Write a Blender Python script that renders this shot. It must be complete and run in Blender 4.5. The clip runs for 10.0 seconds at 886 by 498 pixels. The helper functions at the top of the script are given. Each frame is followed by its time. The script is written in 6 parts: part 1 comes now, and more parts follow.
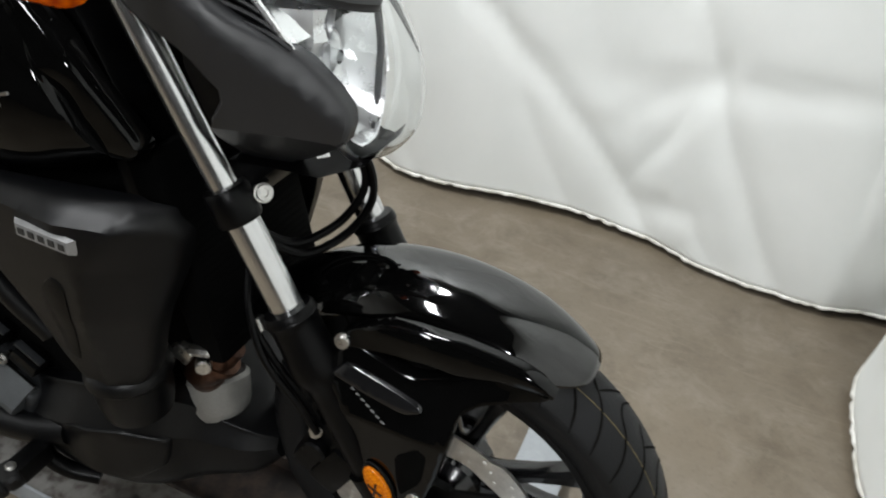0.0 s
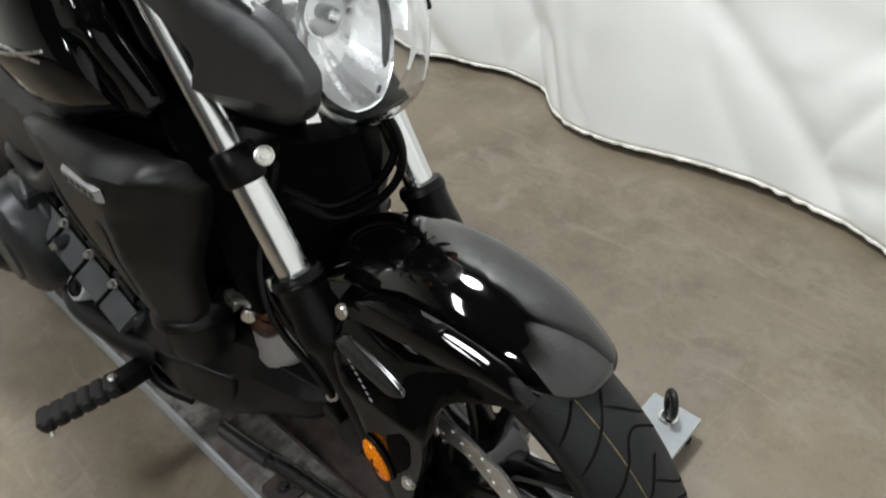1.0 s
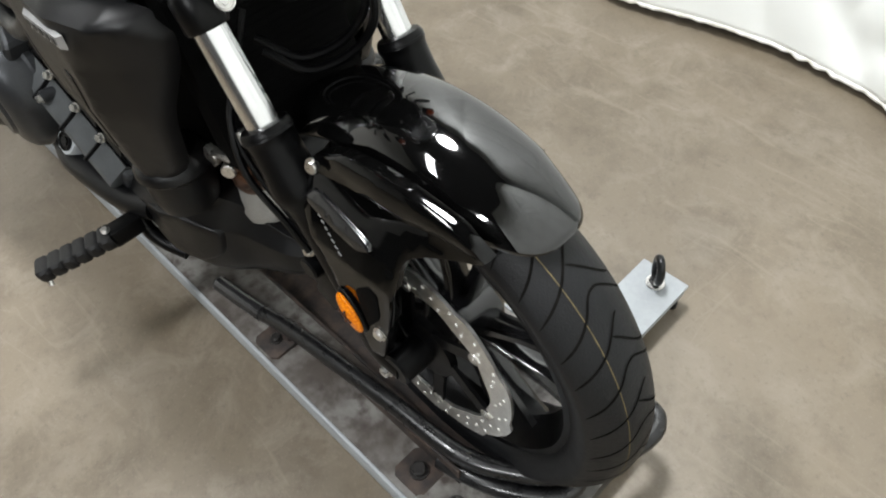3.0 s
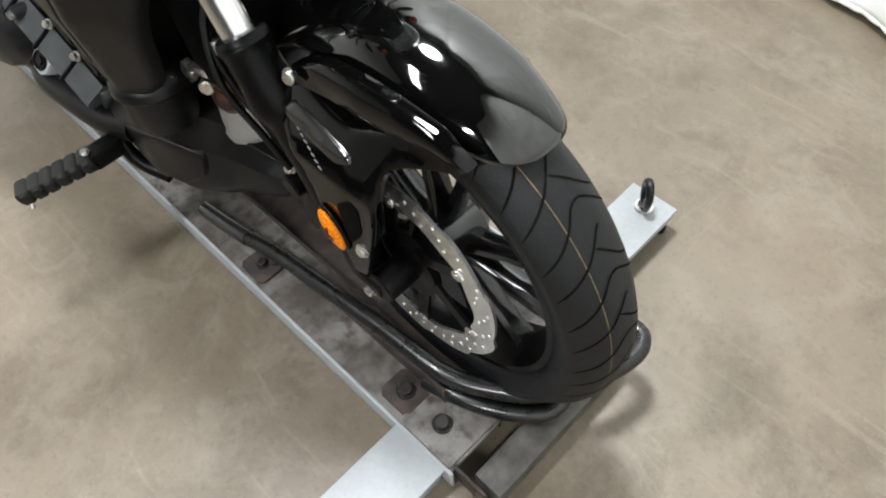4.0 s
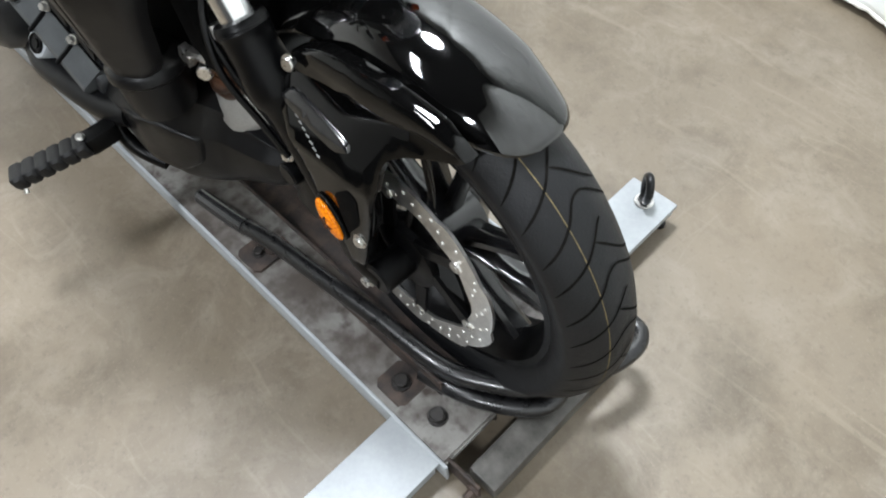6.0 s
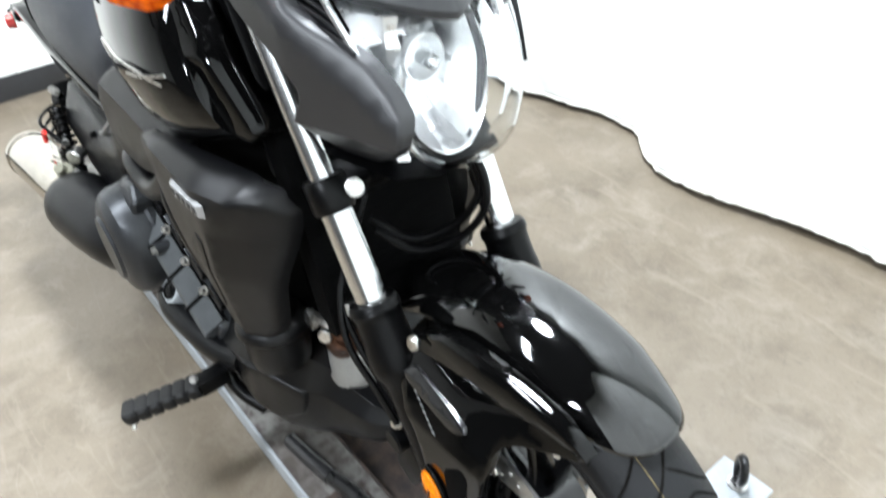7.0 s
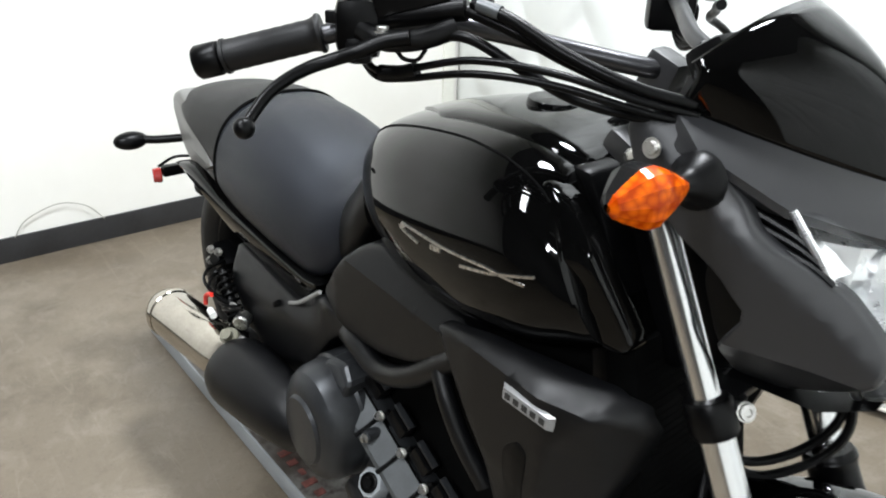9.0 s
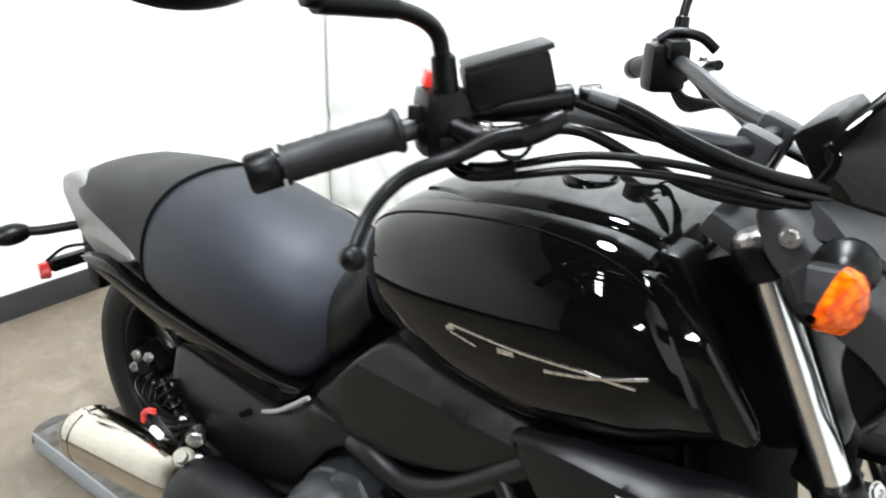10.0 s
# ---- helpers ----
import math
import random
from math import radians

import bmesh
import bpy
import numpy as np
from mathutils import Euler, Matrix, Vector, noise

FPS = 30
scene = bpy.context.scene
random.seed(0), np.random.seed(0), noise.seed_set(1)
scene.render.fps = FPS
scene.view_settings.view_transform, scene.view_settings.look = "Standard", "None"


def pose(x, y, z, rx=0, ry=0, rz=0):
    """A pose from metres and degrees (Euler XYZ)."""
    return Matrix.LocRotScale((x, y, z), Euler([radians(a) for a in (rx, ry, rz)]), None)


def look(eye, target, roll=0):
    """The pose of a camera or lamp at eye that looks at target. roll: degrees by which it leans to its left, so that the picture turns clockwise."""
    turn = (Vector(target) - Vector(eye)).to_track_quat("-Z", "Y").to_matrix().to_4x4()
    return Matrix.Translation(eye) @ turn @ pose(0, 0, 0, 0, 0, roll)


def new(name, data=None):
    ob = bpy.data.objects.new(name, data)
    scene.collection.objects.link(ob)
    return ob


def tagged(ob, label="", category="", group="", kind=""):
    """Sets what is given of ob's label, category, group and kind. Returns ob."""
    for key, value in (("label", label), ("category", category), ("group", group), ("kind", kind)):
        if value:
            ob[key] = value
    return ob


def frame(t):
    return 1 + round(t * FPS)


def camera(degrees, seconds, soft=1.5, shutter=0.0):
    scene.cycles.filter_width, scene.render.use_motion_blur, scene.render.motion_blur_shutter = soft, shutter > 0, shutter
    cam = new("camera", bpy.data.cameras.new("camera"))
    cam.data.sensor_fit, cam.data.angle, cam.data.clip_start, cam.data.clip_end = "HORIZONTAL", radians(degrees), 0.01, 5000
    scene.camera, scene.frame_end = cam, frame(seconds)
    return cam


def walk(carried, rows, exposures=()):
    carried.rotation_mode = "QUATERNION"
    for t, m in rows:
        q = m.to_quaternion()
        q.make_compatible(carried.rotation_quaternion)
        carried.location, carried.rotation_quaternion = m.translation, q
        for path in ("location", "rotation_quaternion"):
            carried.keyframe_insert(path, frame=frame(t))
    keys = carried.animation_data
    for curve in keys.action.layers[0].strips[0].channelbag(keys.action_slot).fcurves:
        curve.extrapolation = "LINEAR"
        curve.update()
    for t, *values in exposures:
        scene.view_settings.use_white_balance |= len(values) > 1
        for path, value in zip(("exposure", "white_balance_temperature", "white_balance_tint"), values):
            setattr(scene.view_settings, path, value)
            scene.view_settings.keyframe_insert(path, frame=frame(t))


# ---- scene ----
from mathutils.geometry import delaunay_2d_cdt, tessellate_polygon

cam = camera(62.95, 10.0, soft=1.9, shutter=0.3)
# seconds, place of the eye, Euler angles in degrees
PATH = [
    (0.0, 0.2278, -0.6715, 1.2493, 54.28, -4.35, 24.37),
    (0.2, 0.2415, -0.6257, 1.2459, 53.90, -1.72, 27.58),
    (0.5, 0.3252, -0.5551, 1.2497, 52.32, 3.42, 34.88),
    (0.8, 0.4037, -0.4720, 1.2563, 51.45, 3.10, 40.31),
    (1.0, 0.4186, -0.4534, 1.2409, 49.84, 3.18, 42.70),
    (1.3, 0.4209, -0.4395, 1.2336, 47.37, 0.65, 45.31),
    (1.5, 0.4270, -0.4415, 1.2455, 45.84, 1.08, 45.73),
    (2.0, 0.4355, -0.4117, 1.2498, 43.88, 2.69, 45.80),
    (3.5, 0.4825, -0.4140, 1.2021, 37.30, 3.80, 44.41),
    (4.0, 0.4894, -0.4151, 1.1917, 34.90, 3.47, 44.56),
    (4.5, 0.4992, -0.4149, 1.1781, 32.67, 3.25, 44.38),
    (5.0, 0.4963, -0.4112, 1.1740, 31.87, 3.09, 44.46),
    (6.5, 0.4598, -0.4198, 1.2042, 40.06, 1.94, 46.75),
    (6.8, 0.4364, -0.4337, 1.2412, 46.97, 2.47, 49.86),
    (7.0, 0.4267, -0.4528, 1.2658, 52.40, 3.06, 51.01),
    (7.2, 0.4059, -0.4721, 1.2818, 56.39, 2.23, 51.09),
    (7.3, 0.3970, -0.5029, 1.2880, 58.22, 0.95, 50.34),
    (7.5, 0.3589, -0.5643, 1.2992, 61.23, 0.19, 48.69),
    (7.8, 0.2783, -0.6985, 1.3087, 65.82, -0.05, 48.81),
    (8.0, 0.2383, -0.7900, 1.3267, 67.63, -0.26, 48.26),
    (8.3, 0.2094, -0.8508, 1.3265, 66.72, -4.33, 48.58),
    (8.5, 0.1790, -0.8617, 1.3235, 64.60, -4.45, 49.16),
    (8.8, 0.1079, -0.8188, 1.2917, 65.27, -3.09, 50.61),
    (9.0, 0.0558, -0.7701, 1.2987, 64.58, -1.49, 50.77),
    (9.2, 0.0124, -0.7354, 1.3014, 64.26, 0.14, 50.94),
    (9.5, -0.0490, -0.7427, 1.2979, 64.13, 0.56, 47.75),
    (9.7, -0.1178, -0.7873, 1.3015, 65.95, -1.00, 42.72),
    (10.0, -0.2422, -0.8727, 1.3294, 67.35, -1.45, 36.39),
]
EXPOSURES = [(0.0, -0.75, 6500, 10), (0.5, -0.83, 6500, 10), (1.0, -0.60, 6550, 10), (1.5, -0.55, 6550, 10), (2.0, -0.34, 6500, 10), (3.5, 0.03, 6550, 10), (4.0, 0.11, 6520, 10), (5.0, 0.10, 6450, 10), (6.5, 0.37, 6150, 10), (7.0, 0.62, 6050, 9), (7.5, 0.27, 5950, 8), (8.0, -0.12, 5950, 8), (8.5, -0.32, 6150, 9), (9.0, -0.13, 6300, 10), (9.5, 0.02, 6300, 10), (10.0, 0.42, 6250, 10)]
walk(cam, [(t, pose(x, y, z, a, b, c)) for t, x, y, z, a, b, c in PATH], EXPOSURES)

# ---- world and lamps ----
world = bpy.data.worlds.new("world")
world.use_nodes = True
world.node_tree.nodes["Background"].inputs[0].default_value = (0.9, 0.95, 1.0, 1)
world.node_tree.nodes["Background"].inputs[1].default_value = 0.004
scene.world = world


def area_lamp(place, target, size_x, size_y, watts, color=(0.96, 0.985, 1.0)):
    data = bpy.data.lights.new("area_light", "AREA")
    data.shape, data.size, data.size_y, data.energy, data.color = "RECTANGLE", size_x, size_y, watts, color
    ob = new("area_light", data)
    ob.matrix_world = look(place, target)
    return ob


# ---- materials ----
def mat(name, color, rough=0.5, metal=0.0, coat=0.0, vary=0.0, scale=20.0, bump=0.0, bump_scale=300.0, rough_vary=0.0, color2=None, spec=0.5):
    """Principled surface with mottling at two sizes, and fine relief."""
    m = bpy.data.materials.new(name)
    m.use_nodes = True
    nt = m.node_tree
    b = nt.nodes["Principled BSDF"]
    b.inputs["Base Color"].default_value = (*color, 1)
    b.inputs["Roughness"].default_value = rough
    b.inputs["Metallic"].default_value = metal
    b.inputs["Coat Weight"].default_value = coat
    b.inputs["Coat Roughness"].default_value = 0.03
    b.inputs["Specular IOR Level"].default_value = spec
    geo = nt.nodes.new("ShaderNodeTexCoord")
    if vary or rough_vary:
        n1 = nt.nodes.new("ShaderNodeTexNoise")
        n1.inputs["Scale"].default_value, n1.inputs["Detail"].default_value = scale, 6
        n2 = nt.nodes.new("ShaderNodeTexNoise")
        n2.inputs["Scale"].default_value, n2.inputs["Detail"].default_value = scale * 9, 3
        mix = nt.nodes.new("ShaderNodeMath")
        mix.operation = "MULTIPLY_ADD"
        mix.inputs[1].default_value, mix.inputs[2].default_value = 0.4, 0.0
        add = nt.nodes.new("ShaderNodeMath")
        add.operation = "MULTIPLY_ADD"
        add.inputs[1].default_value = 0.6
        nt.links.new(geo.outputs["Object"], n1.inputs["Vector"])
        nt.links.new(geo.outputs["Object"], n2.inputs["Vector"])
        nt.links.new(n2.outputs["Fac"], mix.inputs[0])
        nt.links.new(n1.outputs["Fac"], add.inputs[0])
        nt.links.new(mix.outputs[0], add.inputs[2])
        if vary:
            ramp = nt.nodes.new("ShaderNodeValToRGB")
            c2 = color2 or tuple(min(1, c * (1 + vary)) for c in color)
            c1 = color if color2 else tuple(c * (1 - vary) for c in color)
            ramp.color_ramp.elements[0].position, ramp.color_ramp.elements[1].position = 0.36, 0.64
            ramp.color_ramp.elements[0].color, ramp.color_ramp.elements[1].color = (*c1, 1), (*c2, 1)
            nt.links.new(add.outputs[0], ramp.inputs[0])
            nt.links.new(ramp.outputs[0], b.inputs["Base Color"])
        if rough_vary:
            rr = nt.nodes.new("ShaderNodeMapRange")
            rr.inputs["From Min"].default_value, rr.inputs["From Max"].default_value = 0.3, 0.7
            rr.inputs["To Min"].default_value, rr.inputs["To Max"].default_value = max(0, rough - rough_vary), min(1, rough + rough_vary)
            nt.links.new(add.outputs[0], rr.inputs["Value"])
            nt.links.new(rr.outputs[0], b.inputs["Roughness"])
    if bump:
        n3 = nt.nodes.new("ShaderNodeTexNoise")
        n3.inputs["Scale"].default_value, n3.inputs["Detail"].default_value = bump_scale, 4
        nt.links.new(geo.outputs["Object"], n3.inputs["Vector"])
        bp = nt.nodes.new("ShaderNodeBump")
        bp.inputs["Strength"].default_value, bp.inputs["Distance"].default_value = bump, 0.002
        nt.links.new(n3.outputs["Fac"], bp.inputs["Height"])
        nt.links.new(bp.outputs["Normal"], b.inputs["Normal"])
    return m


GLOSS = mat("gloss_black_paint", (0.0012, 0.0012, 0.0012), 0.035, rough_vary=0.012, scale=60, spec=0.27)
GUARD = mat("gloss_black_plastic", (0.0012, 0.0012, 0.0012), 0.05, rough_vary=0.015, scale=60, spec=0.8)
MATTE = mat("matte_black_plastic", (0.0017, 0.0018, 0.0022), 0.38, spec=0.31, vary=0.12, scale=30, bump=0.12, bump_scale=900, rough_vary=0.05)
SATIN = mat("satin_graphite_plastic", (0.0125, 0.0128, 0.0142), 0.40, spec=0.66, vary=0.08, scale=25, bump=0.06, bump_scale=1200, rough_vary=0.04)
DARK = mat("black_plastic", (0.0015, 0.0015, 0.0017), 0.34, spec=0.15, vary=0.2, scale=40, bump=0.08, bump_scale=700, rough_vary=0.06)
# near-black: puts the shade of recesses into the colour; also seams and core parts
PIT = mat("pit_black", (0.002, 0.002, 0.002), 0.8, spec=0.05, vary=0.3, scale=30)
CHARCOAL = mat("charcoal_engine_paint", (0.034, 0.036, 0.039), 0.36, metal=0.55, vary=0.12, scale=18, bump=0.06, bump_scale=800, rough_vary=0.06)
CHROME = mat("hard_chrome", (0.74, 0.745, 0.75), 0.20, metal=1.0, rough_vary=0.03, scale=40)
MIRRORC = mat("polished_chrome", (0.52, 0.485, 0.43), 0.10, metal=1.0, rough_vary=0.07, scale=16, vary=0.12)
BOWL = mat("reflector_silver", (0.95, 0.955, 0.965), 0.30, metal=1.0, rough_vary=0.08, scale=60)
STEEL = mat("zinc_steel", (0.62, 0.61, 0.59), 0.3, metal=1.0, vary=0.15, scale=120, rough_vary=0.08)
DISC = mat("brushed_steel", (0.74, 0.73, 0.71), 0.36, metal=1.0, vary=0.15, scale=80, bump=0.1, bump_scale=500, rough_vary=0.08)
RUBBER = mat("tyre_rubber", (0.0046, 0.0048, 0.0055), 0.52, spec=0.29, vary=0.25, scale=25, bump=0.25, bump_scale=350, rough_vary=0.08)
GROOVE = mat("groove_shade", (0.006, 0.0055, 0.005), 0.95, spec=0.05, vary=0.3, scale=60)
GOLDLINE = mat("mould_dust", (0.11, 0.085, 0.035), 0.8, vary=0.5, scale=90)
GRIP = mat("grip_rubber", (0.0045, 0.0045, 0.005), 0.5, spec=0.32, vary=0.2, scale=50, bump=0.2, bump_scale=500)
VINYL = mat("seat_vinyl", (0.0066, 0.0073, 0.0105), 0.43, spec=0.44, vary=0.1, scale=12, bump=0.3, bump_scale=1100, rough_vary=0.05)
VINYL2 = mat("rear_seat_vinyl", (0.005, 0.0051, 0.0056), 0.5, spec=0.3, vary=0.1, scale=12, bump=0.35, bump_scale=900, rough_vary=0.05)
TAIL = mat("tail_grey_plastic", (0.17, 0.168, 0.16), 0.42, vary=0.1, scale=25, bump=0.06, bump_scale=900)
RED = mat("red_plastic", (0.65, 0.03, 0.02), 0.35, vary=0.1, scale=60)
WHITE = mat("white_plastic", (0.75, 0.75, 0.72), 0.4, vary=0.05, scale=60)
COPPER = mat("heat_tinted_steel", (0.11, 0.055, 0.035), 0.4, metal=0.8, vary=0.5, scale=50, rough_vary=0.1)
SILVER = mat("silver_paint", (0.31, 0.33, 0.345), 0.58, metal=0.08, vary=0.08, scale=14, bump=0.08, bump_scale=400, rough_vary=0.08)
BADGE = mat("badge_silver", (0.27, 0.27, 0.27), 0.32, metal=0.3, vary=0.1, scale=90)
LETTER = mat("badge_recess", (0.018, 0.018, 0.018), 0.5)
# blue tint puts the cool light of the room into the seat's sheen
VINYL.node_tree.nodes["Principled BSDF"].inputs["Specular Tint"].default_value = (0.84, 0.91, 1.0, 1)


def amber(name, light, deep, cell, relief, gloss):
    """Coloured plastic lens; cells of light and deep colour paint the glints of small prisms."""
    m = mat(name, light, 0.16, spec=gloss)
    nt = m.node_tree
    b = nt.nodes["Principled BSDF"]
    b.inputs["Transmission Weight"].default_value = 0.12
    v = nt.nodes.new("ShaderNodeTexVoronoi")
    v.inputs["Scale"].default_value = cell
    tc = nt.nodes.new("ShaderNodeTexCoord")
    nt.links.new(tc.outputs["Object"], v.inputs["Vector"])
    ramp = nt.nodes.new("ShaderNodeValToRGB")
    ramp.color_ramp.elements[0].position, ramp.color_ramp.elements[1].position = 0.1, 0.75
    ramp.color_ramp.elements[0].color, ramp.color_ramp.elements[1].color = (*light, 1), (*deep, 1)
    bp = nt.nodes.new("ShaderNodeBump")
    bp.inputs["Strength"].default_value, bp.inputs["Distance"].default_value = relief, 0.002
    nt.links.new(v.outputs["Distance"], bp.inputs["Height"])
    nt.links.new(bp.outputs["Normal"], b.inputs["Normal"])
    nt.links.new(v.outputs["Distance"], ramp.inputs[0])
    nt.links.new(ramp.outputs[0], b.inputs["Base Color"])
    return m


AMBER = amber("amber_lens", (0.82, 0.150, 0.0004), (0.40, 0.040, 0.0003), 110, 0.10, 0.12)
AMBER2 = amber("amber_reflector", (0.90, 0.29, 0.001), (0.62, 0.14, 0.0005), 260, 0.08, 0.3)
GLASS = bpy.data.materials.new("clear_lens")
GLASS.use_nodes = True
_b = GLASS.node_tree.nodes["Principled BSDF"]
_b.inputs["Transmission Weight"].default_value, _b.inputs["Roughness"].default_value, _b.inputs["IOR"].default_value = 1.0, 0.02, 1.25
_b.inputs["Base Color"].default_value = (0.97, 0.98, 0.98, 1)


def layered(name, color_a, color_b, scale, rough, metal, low, high, detail=8.0, bump=0.2, second=None, second_scale=60.0, second_low=0.55, second_high=0.7, stretch=(1, 1, 1)):
    """A base surface with stains of a second and a third colour."""
    m = bpy.data.materials.new(name)
    m.use_nodes = True
    nt = m.node_tree
    b = nt.nodes["Principled BSDF"]
    b.inputs["Roughness"].default_value, b.inputs["Metallic"].default_value = rough, metal
    tc = nt.nodes.new("ShaderNodeTexCoord")
    mp = nt.nodes.new("ShaderNodeMapping")
    mp.inputs["Scale"].default_value = stretch
    nt.links.new(tc.outputs["Object"], mp.inputs["Vector"])
    n = nt.nodes.new("ShaderNodeTexNoise")
    n.inputs["Scale"].default_value, n.inputs["Detail"].default_value, n.inputs["Roughness"].default_value = scale, detail, 0.62
    nt.links.new(mp.outputs[0], n.inputs["Vector"])
    r = nt.nodes.new("ShaderNodeValToRGB")
    r.color_ramp.elements[0].position, r.color_ramp.elements[1].position = low, high
    r.color_ramp.elements[0].color, r.color_ramp.elements[1].color = (*color_a, 1), (*color_b, 1)
    nt.links.new(n.outputs["Fac"], r.inputs[0])
    out = r.outputs[0]
    if second:
        n2 = nt.nodes.new("ShaderNodeTexNoise")
        n2.inputs["Scale"].default_value, n2.inputs["Detail"].default_value = second_scale, 5
        nt.links.new(mp.outputs[0], n2.inputs["Vector"])
        r2 = nt.nodes.new("ShaderNodeMapRange")
        r2.inputs["From Min"].default_value, r2.inputs["From Max"].default_value = second_low, second_high
        nt.links.new(n2.outputs["Fac"], r2.inputs["Value"])
        mx = nt.nodes.new("ShaderNodeMix")
        mx.data_type = "RGBA"
        mx.inputs["B"].default_value = (*second, 1)
        nt.links.new(r2.outputs[0], mx.inputs["Factor"])
        nt.links.new(out, mx.inputs["A"])
        out = mx.outputs["Result"]
    nt.links.new(out, b.inputs["Base Color"])
    bp = nt.nodes.new("ShaderNodeBump")
    bp.inputs["Strength"].default_value, bp.inputs["Distance"].default_value = bump, 0.003
    nt.links.new(n.outputs["Fac"], bp.inputs["Height"])
    nt.links.new(bp.outputs["Normal"], b.inputs["Normal"])
    return m




def concrete():
    """Sealed concrete: broad stains, mottling, fine grain, pale trowel arcs and a few dark spots."""
    m = bpy.data.materials.new("sealed_concrete")
    m.use_nodes = True
    nt = m.node_tree
    b = nt.nodes["Principled BSDF"]
    tc = nt.nodes.new("ShaderNodeTexCoord")

    def fac(scale, detail, rough, low, high, stretch=(1, 1, 1), distort=0.0):
        mp = nt.nodes.new("ShaderNodeMapping")
        mp.inputs["Scale"].default_value = stretch
        mp.inputs["Rotation"].default_value = (0, 0, 0.6)
        n = nt.nodes.new("ShaderNodeTexNoise")
        n.inputs["Scale"].default_value, n.inputs["Detail"].default_value = scale, detail
        n.inputs["Roughness"].default_value, n.inputs["Distortion"].default_value = rough, distort
        r = nt.nodes.new("ShaderNodeMapRange")
        r.inputs["From Min"].default_value, r.inputs["From Max"].default_value = low, high
        nt.links.new(tc.outputs["Object"], mp.inputs["Vector"])
        nt.links.new(mp.outputs[0], n.inputs["Vector"])
        nt.links.new(n.outputs["Fac"], r.inputs["Value"])
        return r.outputs[0]

    def over(base, color, f, amount):
        mul = nt.nodes.new("ShaderNodeMath")
        mul.operation = "MULTIPLY"
        mul.inputs[1].default_value = amount
        nt.links.new(f, mul.inputs[0])
        mx = nt.nodes.new("ShaderNodeMix")
        mx.data_type = "RGBA"
        nt.links.new(mul.outputs[0], mx.inputs["Factor"])
        if isinstance(base, tuple):
            mx.inputs["A"].default_value = (*base, 1)
        else:
            nt.links.new(base, mx.inputs["A"])
        mx.inputs["B"].default_value = (*color, 1)
        return mx.outputs["Result"]

    c = over((0.124, 0.100, 0.070), (0.186, 0.157, 0.118), fac(1.3, 6, 0.6, 0.32, 0.7), 0.9)
    c = over(c, (0.082, 0.064, 0.043), fac(5.5, 8, 0.68, 0.46, 0.74), 0.85)
    c = over(c, (0.225, 0.196, 0.157), fac(9.0, 9, 0.7, 0.50, 0.76, distort=0.6), 0.75)
    c = over(c, (0.23, 0.198, 0.155), fac(3.0, 5, 0.55, 0.60, 0.72, (1.0, 9.0, 1.0), 1.2), 0.35)
    c = over(c, (0.075, 0.060, 0.042), fac(90, 3, 0.6, 0.55, 0.80), 0.45)
    c = over(c, (0.235, 0.207, 0.170), fac(160, 2, 0.5, 0.58, 0.85), 0.40)
    c = over(c, (0.165, 0.130, 0.088), fac(2.3, 7, 0.62, 0.50, 0.72, distort=0.4), 0.35)
    # thin pale scratches and trowel lines: narrow bands of a stretched noise
    for size, stretch, amount in ((2.2, (1.0, 5.0, 1.0), 0.16), (3.4, (6.0, 0.8, 1.0), 0.12)):
        up, down = fac(size, 2, 0.4, 0.495, 0.503, stretch, 0.8), fac(size, 2, 0.4, 0.503, 0.512, stretch, 0.8)
        band = nt.nodes.new("ShaderNodeMath")
        band.operation, band.use_clamp = "SUBTRACT", True
        nt.links.new(up, band.inputs[0])
        nt.links.new(down, band.inputs[1])
        gate = nt.nodes.new("ShaderNodeMath")
        gate.operation = "MULTIPLY"
        nt.links.new(band.outputs[0], gate.inputs[0])
        nt.links.new(fac(4.1, 3, 0.5, 0.50, 0.62), gate.inputs[1])
        c = over(c, (0.30, 0.268, 0.215), gate.outputs[0], amount)
    nt.links.new(c, b.inputs["Base Color"])
    rr = nt.nodes.new("ShaderNodeMapRange")
    rr.inputs["To Min"].default_value, rr.inputs["To Max"].default_value = 0.30, 0.50
    nt.links.new(fac(4.0, 6, 0.6, 0.3, 0.7), rr.inputs["Value"])
    nt.links.new(rr.outputs[0], b.inputs["Roughness"])
    bp = nt.nodes.new("ShaderNodeBump")
    bp.inputs["Strength"].default_value, bp.inputs["Distance"].default_value = 0.12, 0.002
    nt.links.new(fac(45, 6, 0.65, 0.2, 0.8), bp.inputs["Height"])
    nt.links.new(bp.outputs["Normal"], b.inputs["Normal"])
    return m


CONCRETE = concrete()
HEM = layered("hem_cloth", (0.50, 0.48, 0.42), (0.76, 0.75, 0.71), 14.0, 0.8, 0.0, 0.35, 0.6, bump=0.1)
FABRIC = layered("white_sheet", (0.78, 0.80, 0.78), (0.84, 0.85, 0.83), 1.6, 0.72, 0.0, 0.35, 0.65, bump=0.05)
WALLPAINT = layered("white_wall_paint", (0.76, 0.75, 0.70), (0.82, 0.81, 0.77), 1.4, 0.55, 0.0, 0.35, 0.65, bump=0.04, second=(0.66, 0.65, 0.60), second_scale=5, second_low=0.66, second_high=0.8)
COVEBASE = mat("black_rubber_base", (0.018, 0.018, 0.019), 0.5, vary=0.3, scale=9, rough_vary=0.1)
DARKWALL = mat("dark_unseen_wall", (0.048, 0.048, 0.047), 0.7, vary=0.3, scale=1.5)
CEILING = mat("dark_ceiling", (0.02, 0.02, 0.022), 0.8, vary=0.2, scale=2)
